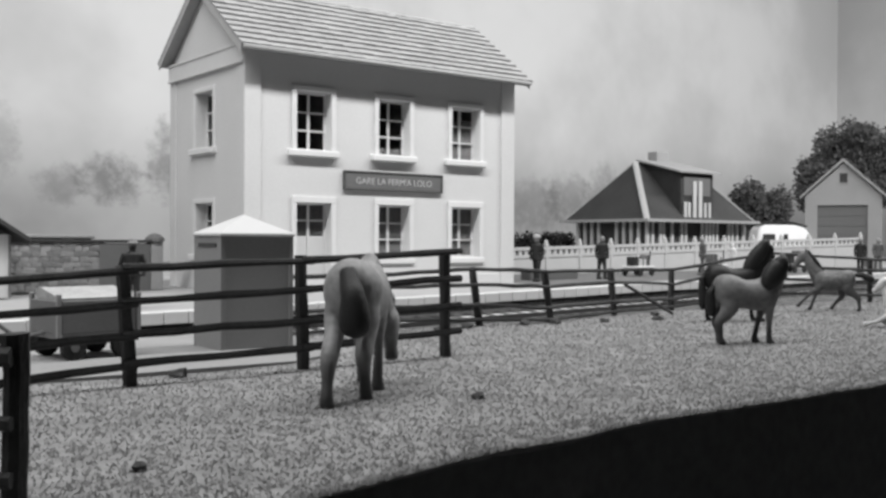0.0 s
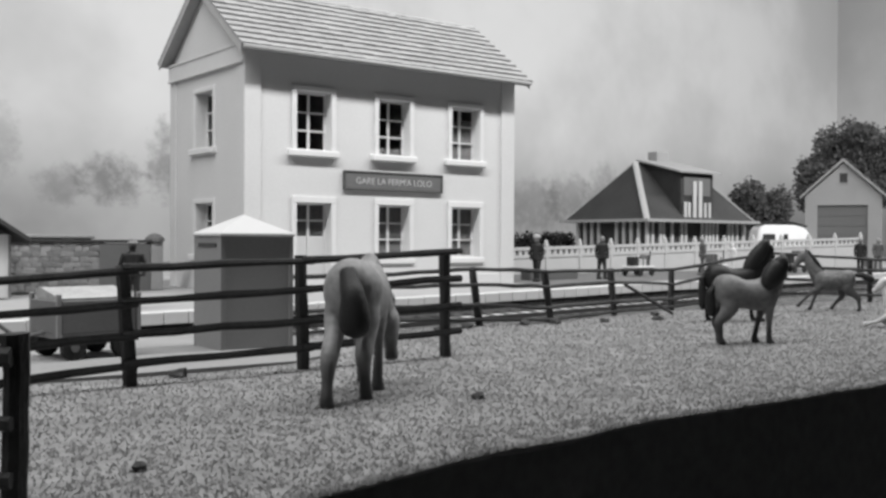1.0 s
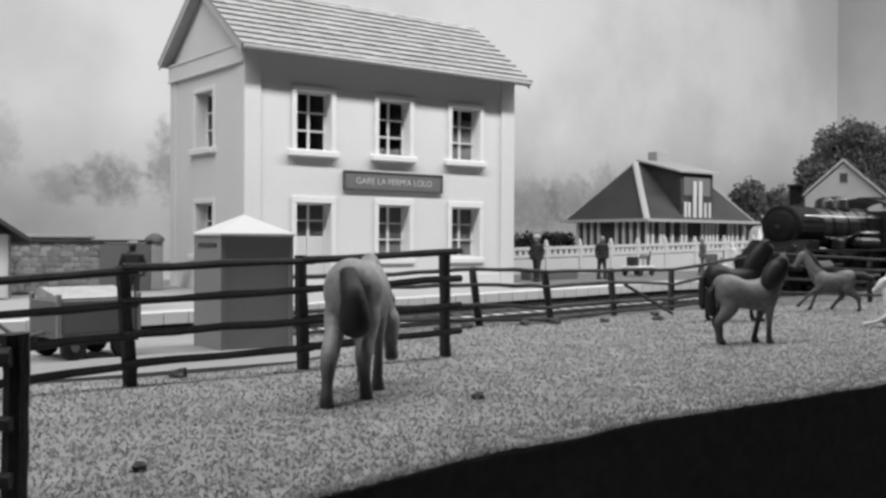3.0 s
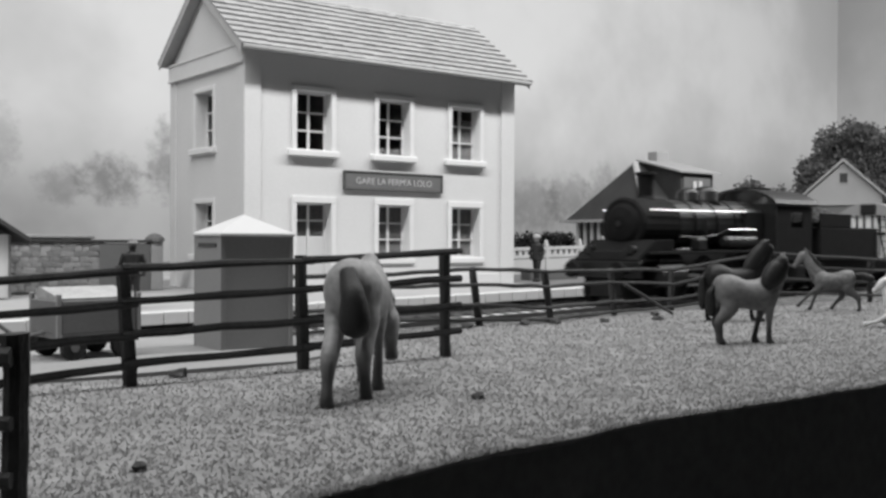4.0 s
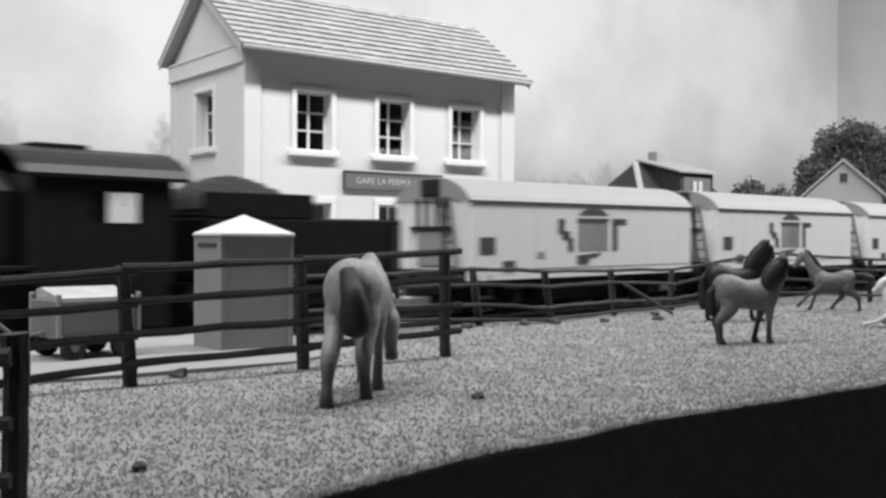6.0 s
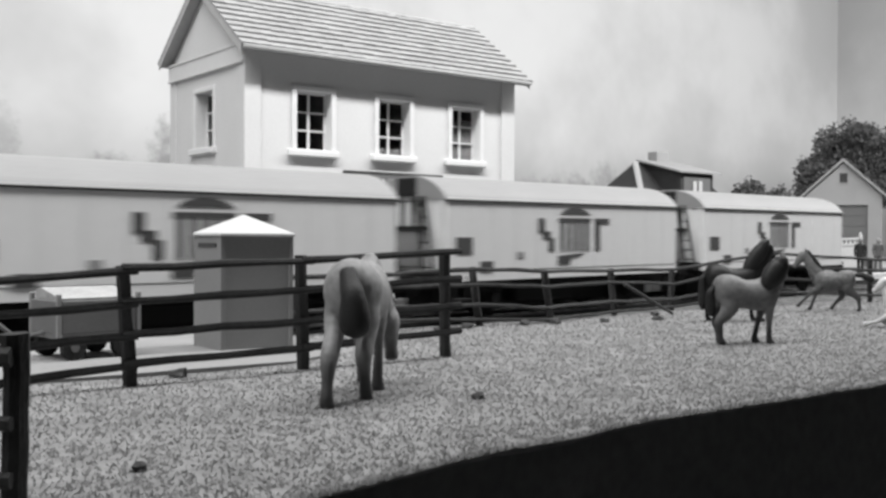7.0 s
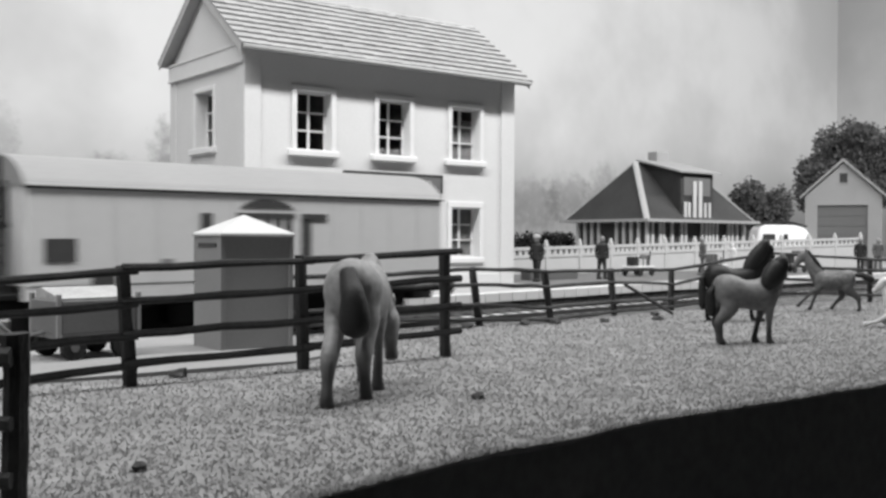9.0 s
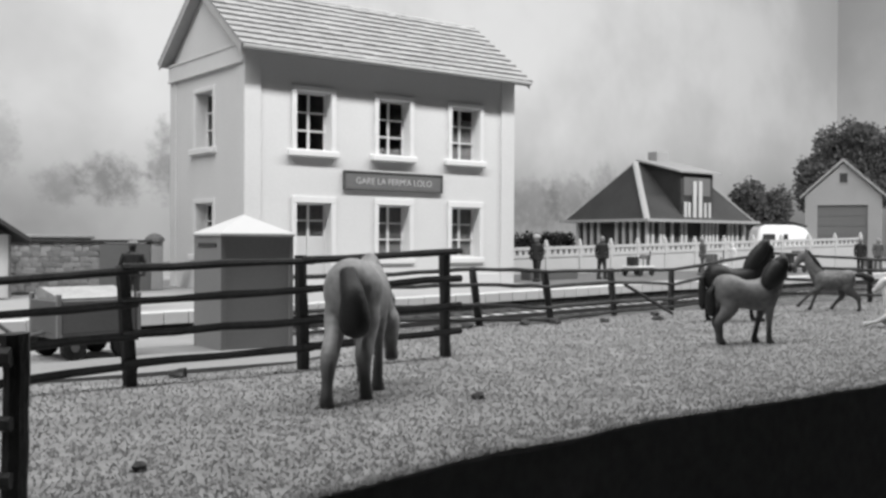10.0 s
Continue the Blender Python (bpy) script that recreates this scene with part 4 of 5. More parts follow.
M_STONE = mat("rubble_stone", 0.19, 0.9, 0.6, 2.5, 14, 0.5, rnd=1.0)
M_STONEBED = mat("wall_mortar", 0.15, 0.9, 0.3, 2, 14, 0.4)
M_LEAF = island_mat("tree_leaf", 0.15, 0.45)
M_HEDGE = island_mat("hedge_leaf", 0.035, 0.6)
M_TRUNK = mat("tree_bark", 0.05, 0.9, 0.4, 3, 16, 0.6)
M_DARKCLOTH = mat("dark_cloth", 0.02, 0.7, 0.4, 4, 30, 0.2)
M_GREYCLOTH = mat("figure_grey", 0.10, 0.7, 0.3, 4, 30, 0.2)
M_PALECLOTH = mat("figure_pale", 0.6, 0.7, 0.2, 4, 30, 0.2)
M_SHEET = mat("load_sheet", 0.36, 0.8, 0.3, 3, 25, 0.3)
M_CART = mat("cart_paint", 0.15, 0.6, 0.12, 2, 18, 0.15)
M_TYRE = mat("tyre_rubber", 0.02, 0.8, 0.2)


def yard():
    tagged(part("yard", box(fresh(), -58, 117, 34.0, 70.9, -0.62, 0.03), M_YARD), "grey gravelled yard behind the platform", "yard", kind="structure")


yard()


def balustrade():
    """White wall with a pierced top, rising a little along its way."""
    F = thing("balustrade", "long white garden wall with pierced top rail and capped posts", "fence")

    def top(x):
        return 1.36 + 0.022 * (x - 30)
    xs = [27.9, 30.2, 32.4, 34.6, 36.75, 38.7, 40.8, 43.2, 45.7, 48.3, 51.0, 53.8, 56.6, 59.5]
    y = 34.15
    for a, b in zip(xs, xs[1:]):
        t0, t1 = top(a), top(b)
        part("panel", prism(fresh(), [(a, 0.03), (b, 0.03), (b, t1 - 0.42), (a, t0 - 0.42)], "y", y - 0.05, y + 0.05), M_WHITE, F)
        part("top_rail", prism(fresh(), [(a, t0 - 0.14), (b, t1 - 0.14), (b, t1), (a, t0)], "y", y - 0.09, y + 0.09), M_WHITE, F)
        part("lower_rail", prism(fresh(), [(a, t0 - 0.5), (b, t1 - 0.5), (b, t1 - 0.36), (a, t0 - 0.36)], "y", y - 0.08, y + 0.08), M_WHITE, F)
        k = 6
        for i in range(k):
            x = a + (b - a) * (i + 0.5) / k
            part("baluster", box(fresh(), x - 0.09, x + 0.09, y - 0.06, y + 0.06, top(x) - 0.37, top(x) - 0.13), M_WHITE, F)
    for x in xs:
        P = part("post", box(fresh(), x - 0.09, x + 0.09, y - 0.11, y + 0.11, 0.03, top(x) + 0.14, 0.02), M_WHITE, F)
        part("cap", tube(fresh(), [(x, y, top(x) + 0.12), (x, y, top(x) + 0.26), (x, y, top(x) + 0.32)], [0.09, 0.08, 0.03], 8), M_WHITE, P)


balustrade()


def villa():
    H = thing("villa", "low house with dark hipped roof, dormer and white posts", "house", place(0, 0, 0.03))
    x0, x1, y0, y1, ze, zr = 46.15, 56.75, 40.0, 46.95, 2.97, 6.72
    rx0, rx1, my = 48.96, 54.1, 43.45
    part("wall", box(fresh(), x0 + 0.6, x1 - 0.6, y0 + 0.55, y1 - 0.5, 0, ze - 0.05), M_HDARK, H, "dark timber and glass walls")
    part("base_wall", box(fresh(), x0 + 0.55, x1 - 0.55, y0 + 0.5, y1 - 0.45, 0, 0.9, 0.02), M_WHITE, H)
    post = mesh_of("post", box(fresh(), -0.09, 0.09, -0.09, 0.09, 0.9, ze - 0.03, 0.01), M_WHITE)
    for x in (46.75, 47.2, 47.9, 48.2, 49.0, 49.9, 50.3, 51.9, 52.3, 52.65, 53.0, 53.4, 54.6, 55.0, 55.5, 56.15):
        piece("post", post, H, place(x, y0 + 0.5))
    for y in (41.1, 41.7, 42.3, 42.9, 44.4, 45.0, 45.6, 46.2):
        piece("post", post, H, place(x0 + 0.55, y))
    bm = fresh()
    e = [bm.verts.new(p) for p in ((x0, y0, ze), (x1, y0, ze), (x1, y1, ze), (x0, y1, ze))]
    r = [bm.verts.new(p) for p in ((rx0, my, zr), (rx1, my, zr))]
    bm.faces.new((e[0], e[1], r[1], r[0]))
    bm.faces.new((e[1], e[2], r[1]))
    bm.faces.new((e[2], e[3], r[0], r[1]))
    bm.faces.new((e[3], e[0], r[0]))
    bm.faces.new(e[::-1])
    R = part("roof", bm, M_HROOF, H, "dark felted hip roof")
    for a, b, rr in (((x0, y0, ze), (rx0, my, zr), 0.19), ((x1, y0, ze), (rx1, my, zr), 0.08), ((x0, y1, ze), (rx0, my, zr), 0.07), ((rx0, my, zr), (rx1, my, zr), 0.07)):
        part("hip_strip", tube(fresh(), [a, b], [(rr, 0.06), (rr, 0.06)], 6), M_FLASH, R, "pale hip flashing")
    bm = fresh()
    for b in ((x0 - 0.25, x1 + 0.25, y0 - 0.25, y0), (x0 - 0.25, x1 + 0.25, y1, y1 + 0.25), (x0 - 0.25, x0, y0, y1), (x1, x1 + 0.25, y0, y1)):
        box(bm, *b, ze - 0.13, ze + 0.05)
    part("eaves_board", bm, M_GREYWALL, H, "pale grey eaves board")
    # dormer
    D = part("dormer", prism(fresh(), [(40.35, 3.1), (40.35, 5.92), (43.4, 6.72), (43.4, 6.0)], "x", 49.65, 52.8), M_HDARK, H, "dark dormer with white planks")
    part("dormer_roof", prism(fresh(), [(40.05, 5.92), (43.6, 6.82), (43.6, 6.92), (40.05, 6.02)], "x", 49.2, 53.3), M_GREYWALL, D)
    part("dormer_window", box(fresh(), 49.9, 52.5, 40.30, 40.35, 4.5, 5.7, 0.02), M_DOORG, D)
    for x, z, w in ((49.95, 4.12, 0.11), (50.32, 4.1, 0.11), (50.85, 5.42, 0.15), (51.4, 5.45, 0.15), (51.88, 4.1, 0.1), (52.32, 4.12, 0.1)):
        part("plank", box(fresh(), x - w, x + w, 40.18, 40.28, 3.15, z, 0.01), M_WHITE, D)
    part("chimney", box(fresh(), 50.9, 52.1, 43.3, 44.1, 6.5, 7.50, 0.03), M_GREYWALL, H)


villa()


def garage():
    G = thing("garage", "grey gabled garage with a wide closed door", "garage", place(62.68, 40.09, 0.03, 0, 0, -61.5))
    w, d, ze, zr = 4.90, 6.0, 4.95, 7.2
    x0, x1, dz = 0.80, 4.02, 4.22
    bm = fresh()
    wall_with_holes(bm, 0, w, 0, ze, [(x0, x1, 0, dz)], "x", 0, 0.25)
    part("front_wall", bm, M_GREYWALL, G)
    for x in (0, w - 0.25):
        part("side_wall", box(fresh(), x, x + 0.25, 0.25, d, 0, ze), M_GREYWALL, G)
    part("rear_wall", box(fresh(), 0.25, w - 0.25, d - 0.25, d, 0, ze), M_GREYWALL, G)
    part("gable", prism(fresh(), [(0, ze), (w, ze), (w / 2, zr)], "y", 0, 0.25), M_GREYWALL, G)
    part("gable", prism(fresh(), [(0, ze), (w, ze), (w / 2, zr)], "y", d - 0.25, d), M_GREYWALL, G)
    for s in (-1, 1):
        o = 0.35
        ex, ez = w / 2 + s * (w / 2 + o), ze - o * (zr - ze) / (w / 2)
        part("roof_slope", prism(fresh(), [(w / 2, zr + 0.02), (ex, ez + 0.02), (ex, ez + 0.2), (w / 2, zr + 0.22)], "y", -0.3, d + 0.2), M_GREYWALL, G)
    D = part("door", box(fresh(), x0, x1, 0.14, 0.2, 0, dz), M_DOORG, G, "dark grey garage door")
    for k in range(1, 6):
        part("door_rib", box(fresh(), x0, x1, 0.115, 0.14, dz * k / 6 - 0.03, dz * k / 6 + 0.03), M_DOORG, D)
    W = part("window", box(fresh(), 2.22, 2.72, -0.02, 0.0, 5.75, 6.4), M_HDARK, G, "small dark gable window")
    part("window_frame", box(fresh(), 2.17, 2.77, -0.04, -0.02, 5.68, 5.75), M_GREYWALL, W)


garage()


def camper():
    V = thing("camper_van", "white camper van with a dark roof rack", "van", place(58.25, 40.9, 0.03, 0, 0, -37.6))
    w = 2.0
    prof = [(0.0, 0.55), (0.0, 1.75), (0.22, 2.62), (0.5, 2.82), (2.6, 2.82), (3.3, 2.62), (3.75, 2.0), (3.9, 1.6), (3.9, 0.55)]
    bm = prism(fresh(), prof, "y", 0, w)
    bmesh.ops.bevel(bm, geom=bm.edges[:], offset=0.09, segments=2, affect="EDGES")
    part("body", bm, M_VAN, V)
    part("roof_rack", prism(fresh(), [(0.3, 2.86), (1.0, 3.06), (2.5, 3.04), (3.5, 2.76), (3.4, 2.68), (2.5, 2.94), (0.5, 2.86)], "y", 0.1, w - 0.1), M_TYRE, V)
    for x0, x1 in ((0.35, 1.3), (1.75, 2.15)):
        part("side_window", prism(fresh(), [(x0, 1.75), (x1, 1.75), (x1 - 0.05, 2.2), (x0 + 0.12, 2.2)], "y", -0.02, 0.02), M_HDARK, V)
    part("stripe", box(fresh(), 2.3, 3.7, -0.015, 0.01, 1.72, 1.78), M_GREYWALL, V)
    for x in (0.75, 3.1):
        for y in (0.15, w - 0.15):
            W = part("wheel", tube(fresh(), [(x, y - 0.12, 0.34), (x, y + 0.12, 0.34)], [0.34, 0.34], 16), M_TYRE, V)
            part("hub", tube(fresh(), [(x, y - 0.14, 0.34), (x, y + 0.14, 0.34)], [0.17, 0.17], 12), M_STEEL, W)


camper()


def leaves(clumps, n, size, seed, zmin=0.1):
    """Leaf quads strewn over lumpy clumps (x, y, z, rx, ry, rz)."""
    r = np.random.default_rng(seed)
    vol = np.array([c[3] * c[4] * c[5] for c in clumps]) ** 0.7
    pick = r.choice(len(clumps), n, p=vol / vol.sum())
    verts, faces = [], []
    for k in pick:
        c = clumps[k]
        d = r.normal(size=3)
        d /= np.linalg.norm(d)
        q = 0.45 + 0.72 * r.random() ** 0.7
        bump = 1 + 0.28 * noise.noise((d[0] * 2.3 + k, d[1] * 2.3, d[2] * 2.3))
        p = np.array(c[:3]) + d * np.array(c[3:]) * q * bump
        if p[2] < zmin:
            continue
        a, b = r.normal(size=3), r.normal(size=3)
        a /= np.linalg.norm(a)
        b -= a * (a @ b)
        b /= np.linalg.norm(b)
        s = size * (0.6 + 0.8 * r.random())
        i = len(verts)
        for u, v in ((-1, 0), (0, -0.5), (1, 0), (0, 0.5)):
            verts.append(tuple((p + a * s * u + b * s * v) * U))
        faces.append((i, i + 1, i + 2, i + 3))
    me = bpy.data.meshes.new("crown")
    me.from_pydata(verts, [], faces)
    return me


def tree(x, y, h, clumps, n, seed, label, size=0.16):
    T = thing("tree", label, "tree", place(x, y, 0.03))
    r = random.Random(seed)
    part("trunk", tube(fresh(), [(0, 0, -0.1), (0.05, 0, h * 0.25), (-0.05, 0.05, h * 0.5), (0, 0, h * 0.8)], [0.34, 0.24, 0.18, 0.06], 9), M_TRUNK, T)
    for c in clumps:
        z0 = min(h * 0.6, c[2] * 0.55)
        part("limb", tube(fresh(), [(0, 0, z0), (c[0] * 0.5, c[1] * 0.5, (z0 + c[2]) / 2), (c[0], c[1], c[2])], [0.12, 0.09, 0.03], 6), M_TRUNK, T)
    me = leaves(clumps, n, size, seed)
    me.materials.append(M_LEAF)
    c = new("crown", me)
    c.parent = T
    tagged(c, "dark ragged foliage")


def trees():
    r = random.Random(5)

    def crown(h, w, k):
        out = [(0, 0, h * 0.72, w * 0.62, w * 0.6, h * 0.24)]
        for _ in range(k):
            a, q = r.uniform(0, 6.28), r.uniform(0.45, 0.9)
            z = r.uniform(0.42, 0.88) * h
            s = w * r.uniform(0.25, 0.42)
            out.append((math.cos(a) * w * q * (1.15 - z / h * 0.5), math.sin(a) * w * q * 0.8, z, s, s, s * r.uniform(0.7, 1.0)))
        return out
    tree(68.2, 48.6, 6.9, crown(6.7, 1.9, 11), 5600, 1, "leafy dark tree beside the villa")
    tree(70.6, 47.3, 6.3, crown(6.2, 1.4, 7), 3000, 2, "slender dark tree beside the villa")
    tree(83.2, 52.0, 10.0, crown(9.9, 3.0, 11), 8000, 3, "dark tree behind the garage", 0.2)
    tree(86.0, 51.0, 13.1, crown(13.0, 3.9, 13), 10000, 4, "tall dark tree behind the garage", 0.22)
    tree(89.5, 46.8, 13.6, crown(13.4, 4.0, 13), 10000, 6, "tall dark tree behind the garage", 0.22)
    # hedge behind the white wall
    cl = [(41.2 + k * 0.62, 46.0 + r.uniform(-0.2, 0.2), 1.2 + r.uniform(-0.1, 0.12), 0.55, 0.5, 0.85) for k in range(8)]
    me = leaves(cl, 5000, 0.12, 9)
    me.materials.append(M_HEDGE)
    tagged(new("hedge", me), "dark clipped hedge beside the villa", "hedge")


trees()


# ---- buildings beyond the platform's end ----
def stone_wall():
    W = thing("stone_wall", "rubble stone wall with dark coping and capped pillar", "wall", place(0, 31.0, 0.05))
    x0, x1, h = 1.0, 12.2, 1.5
    part("core", box(fresh(), x0, x1, 0.0, 0.4, 0, h - 0.02), M_STONEBED, W)
    part("coping", box(fresh(), x0 - 0.1, x1 + 0.02, -0.1, 0.5, h, h + 0.09, 0.02), M_HDARK, W)
    part("timber_panel", box(fresh(), 10.55, 12.15, -0.06, 0.0, 0.0, h - 0.03, 0.01), M_DOORG, W)
    r = random.Random(11)
    shapes = []
    for k in range(6):
        bm = box(fresh(), -0.5, 0.5, -0.5, 0.5, -0.5, 0.5, 0.12)
        for v in bm.verts:
            v.co += Vector((r.uniform(-0.07, 0.07), r.uniform(-0.1, 0.1), r.uniform(-0.07, 0.07)))
        shapes.append(mesh_of("stone", bm, M_STONE))
    z = 0.02
    while z < h - 0.12:
        hh = r.uniform(0.14, 0.22)
        x = 7.0
        while x < 10.5:
            ww = r.uniform(0.18, 0.42)
            o = piece("stone", r.choice(shapes), W, place(x + ww / 2, -0.01, z + hh / 2) @ Matrix.Diagonal((ww * 0.98, 0.07, hh * 0.97, 1)))
            x += ww
        z += hh
    P = part("pillar", box(fresh(), 12.2, 12.6, -0.05, 0.4, 0, h + 0.05, 0.02), M_GREYWALL, W, "grey pillar with domed cap")
    part("cap", tube(fresh(), [(12.4, 0.17, h + 0.05), (12.4, 0.17, h + 0.15), (12.4, 0.17, h + 0.26), (12.4, 0.17, h + 0.3)], [0.32, 0.3, 0.17, 0.04], 12), M_DOORG, P)
    S = thing("lean_to", "long pale flat-roofed shed behind the stone wall", "shed", place(0, 32.2, 0.05))
    part("wall", box(fresh(), 2.0, 10.75, 0.1, 2.4, 0, 1.62), M_GREYWALL, S)
    part("roof", box(fresh(), 1.9, 10.85, 0.0, 2.5, 1.62, 1.74, 0.03), M_GREYWALL, S)


stone_wall()


def hut():
    H = thing("hut", "white walled hut with dark gable roof", "hut", place(0, 28.9, 0.05))
    x0, x1, d, ze = 2.4, 7.38, 2.0, 1.72
    part("wall", box(fresh(), x0, x1, 0, d, 0, ze), M_WHITE, H)
    xm = (x0 + x1) / 2
    zr = 3.4
    part("gable", prism(fresh(), [(x0, ze), (x1, ze), (xm, zr)], "y", 0, d), M_HDARK, H)
    for s in (-1, 1):
        o = 0.5
        ex, ez = xm + s * (x1 - xm + o), ze - o * (zr - ze) / (x1 - xm) + 0.12
        part("roof_slope", prism(fresh(), [(xm, zr + 0.08), (ex, ez), (ex, ez + 0.12), (xm, zr + 0.22)], "y", -0.35, d + 0.2), M_HROOF, H)
    part("corner_board", box(fresh(), x1, x1 + 0.06, -0.04, 0.3, 0, ze, 0.01), M_DOORG, H)


hut()


def coat(name, col, low, knee, var=0.35, lo=0.5, hi=1.4):
    """A coat that turns to another colour on the lower legs, below the height knee."""
    m = mat(name, col, 0.55, var, 2.0, 12, 0.15, spec=0.25)
    n, l = m.node_tree.nodes, m.node_tree.links
    cb = n["Combine Color"]
    src = cb.inputs["Red"].links[0].from_socket
    sep = n.new("ShaderNodeSeparateXYZ")
    l.new(n["Mapping"].outputs["Vector"], sep.inputs["Vector"])
    f = n.new("ShaderNodeMapRange")
    for k, v in zip(("From Min", "From Max"), (knee * lo, knee * hi)):
        f.inputs[k].default_value = v
    l.new(sep.outputs["Z"], f.inputs["Value"])
    mx = n.new("ShaderNodeMix")
    mx.inputs["A"].default_value = low
    l.new(f.outputs["Result"], mx.inputs["Factor"])
    l.new(src, mx.inputs["B"])
    for k in ("Red", "Green", "Blue"):
        l.new(mx.outputs["Result"], cb.inputs[k])
    return m


# ---- small figures, plain shapes ----
# head paler than the clothes
M_FIGURE = coat("figure_dark", 0.16, 0.02, 1.5, 0.3, 0.98, 1.02)
M_FIGURE_GREY = coat("figure_grey_paint", 0.2, 0.09, 1.5, 0.3, 0.98, 1.02)


def figurine(x, y, h, turn, material, label, hat=None, stride=0.1, arm=0.03):
    bm = fresh()
    for s in (-1, 1):
        tube(bm, [(s * stride, s * 0.1, 0.02), (s * stride * 0.6, s * 0.1, 0.45), (0, s * 0.09, 0.9)], [0.075, 0.075, 0.11], 8)
        box(bm, s * stride - 0.08, s * stride + 0.18, s * 0.1 - 0.06, s * 0.1 + 0.06, 0.0, 0.09)
        tube(bm, [(0, s * 0.2, 1.42), (-0.02, s * (0.24 + arm), 1.12), (0.06, s * (0.22 + arm * 0.6), 0.84)], [0.075, 0.06, 0.05], 8)
    tube(bm, [(0, 0, 0.82), (0, 0, 1.1), (0, 0, 1.4), (0, 0, 1.5)], [(0.17, 0.13), (0.17, 0.13), (0.22, 0.13), (0.08, 0.07)], 10)
    tube(bm, [(0.01, 0, 1.46), (0.02, 0, 1.56), (0.02, 0, 1.66), (0.02, 0, 1.75)], [0.06, 0.1, 0.105, 0.05], 10)
    if hat:
        tube(bm, [(0.02, 0, 1.68), (0.02, 0, 1.70), (0.02, 0, 1.71), (0.02, 0, 1.80)], [0.17, 0.17, 0.115, 0.10], 12)
    bmesh.ops.scale(bm, vec=(h / 1.75,) * 3, verts=bm.verts[:])
    ob = part("figurine", bm, material, smooth=True, at=place(x, y, plat_z(x, y), 0, 0, turn))
    rm = ob.modifiers.new("blend", "REMESH")
    rm.mode, rm.voxel_size, rm.use_smooth_shade = "VOXEL", 0.022 * U, True
    return tagged(ob, label, "figurine", "figurines on the platform")


def figurines():
    figurine(25.96, 27.86, 1.72, 200, M_FIGURE, "small dark painted figurine standing on the platform")
    figurine(29.7, 28.07, 1.72, 250, M_FIGURE, "small dark painted figurine facing the track")
    figurine(37.5, 29.2, 1.72, 150, M_FIGURE_GREY, "small grey painted figurine on the platform")
    figurine(8.73, 23.3, 1.62, 250, M_FIGURE, "small dark figurine with a hat at the platform edge", hat=True, arm=0.07)
    figurine(47.4, 27.2, 1.75, 200, M_FIGURE, "small dark painted figurine at the platform's end")
    figurine(48.9, 27.1, 1.75, 240, M_FIGURE_GREY, "small grey painted figurine at the platform's end")
    figurine(40.3, 29.6, 1.45, 160, M_PALECLOTH, "small pale painted figurine beside a barrow")
    # white cap of the first figure is a thing laid on it
    tagged(part("cap", tube(fresh(), [(0, 0, 0), (0, 0, 0.03), (0, 0, 0.1), (0, 0, 0.13)], [0.15, 0.14, 0.15, 0.05], 12), M_WHITE, at=place(25.96, 27.86, plat_z(25.96, 27.86) + 1.66)), "white peaked cap on a dark figurine", "cap")


figurines()


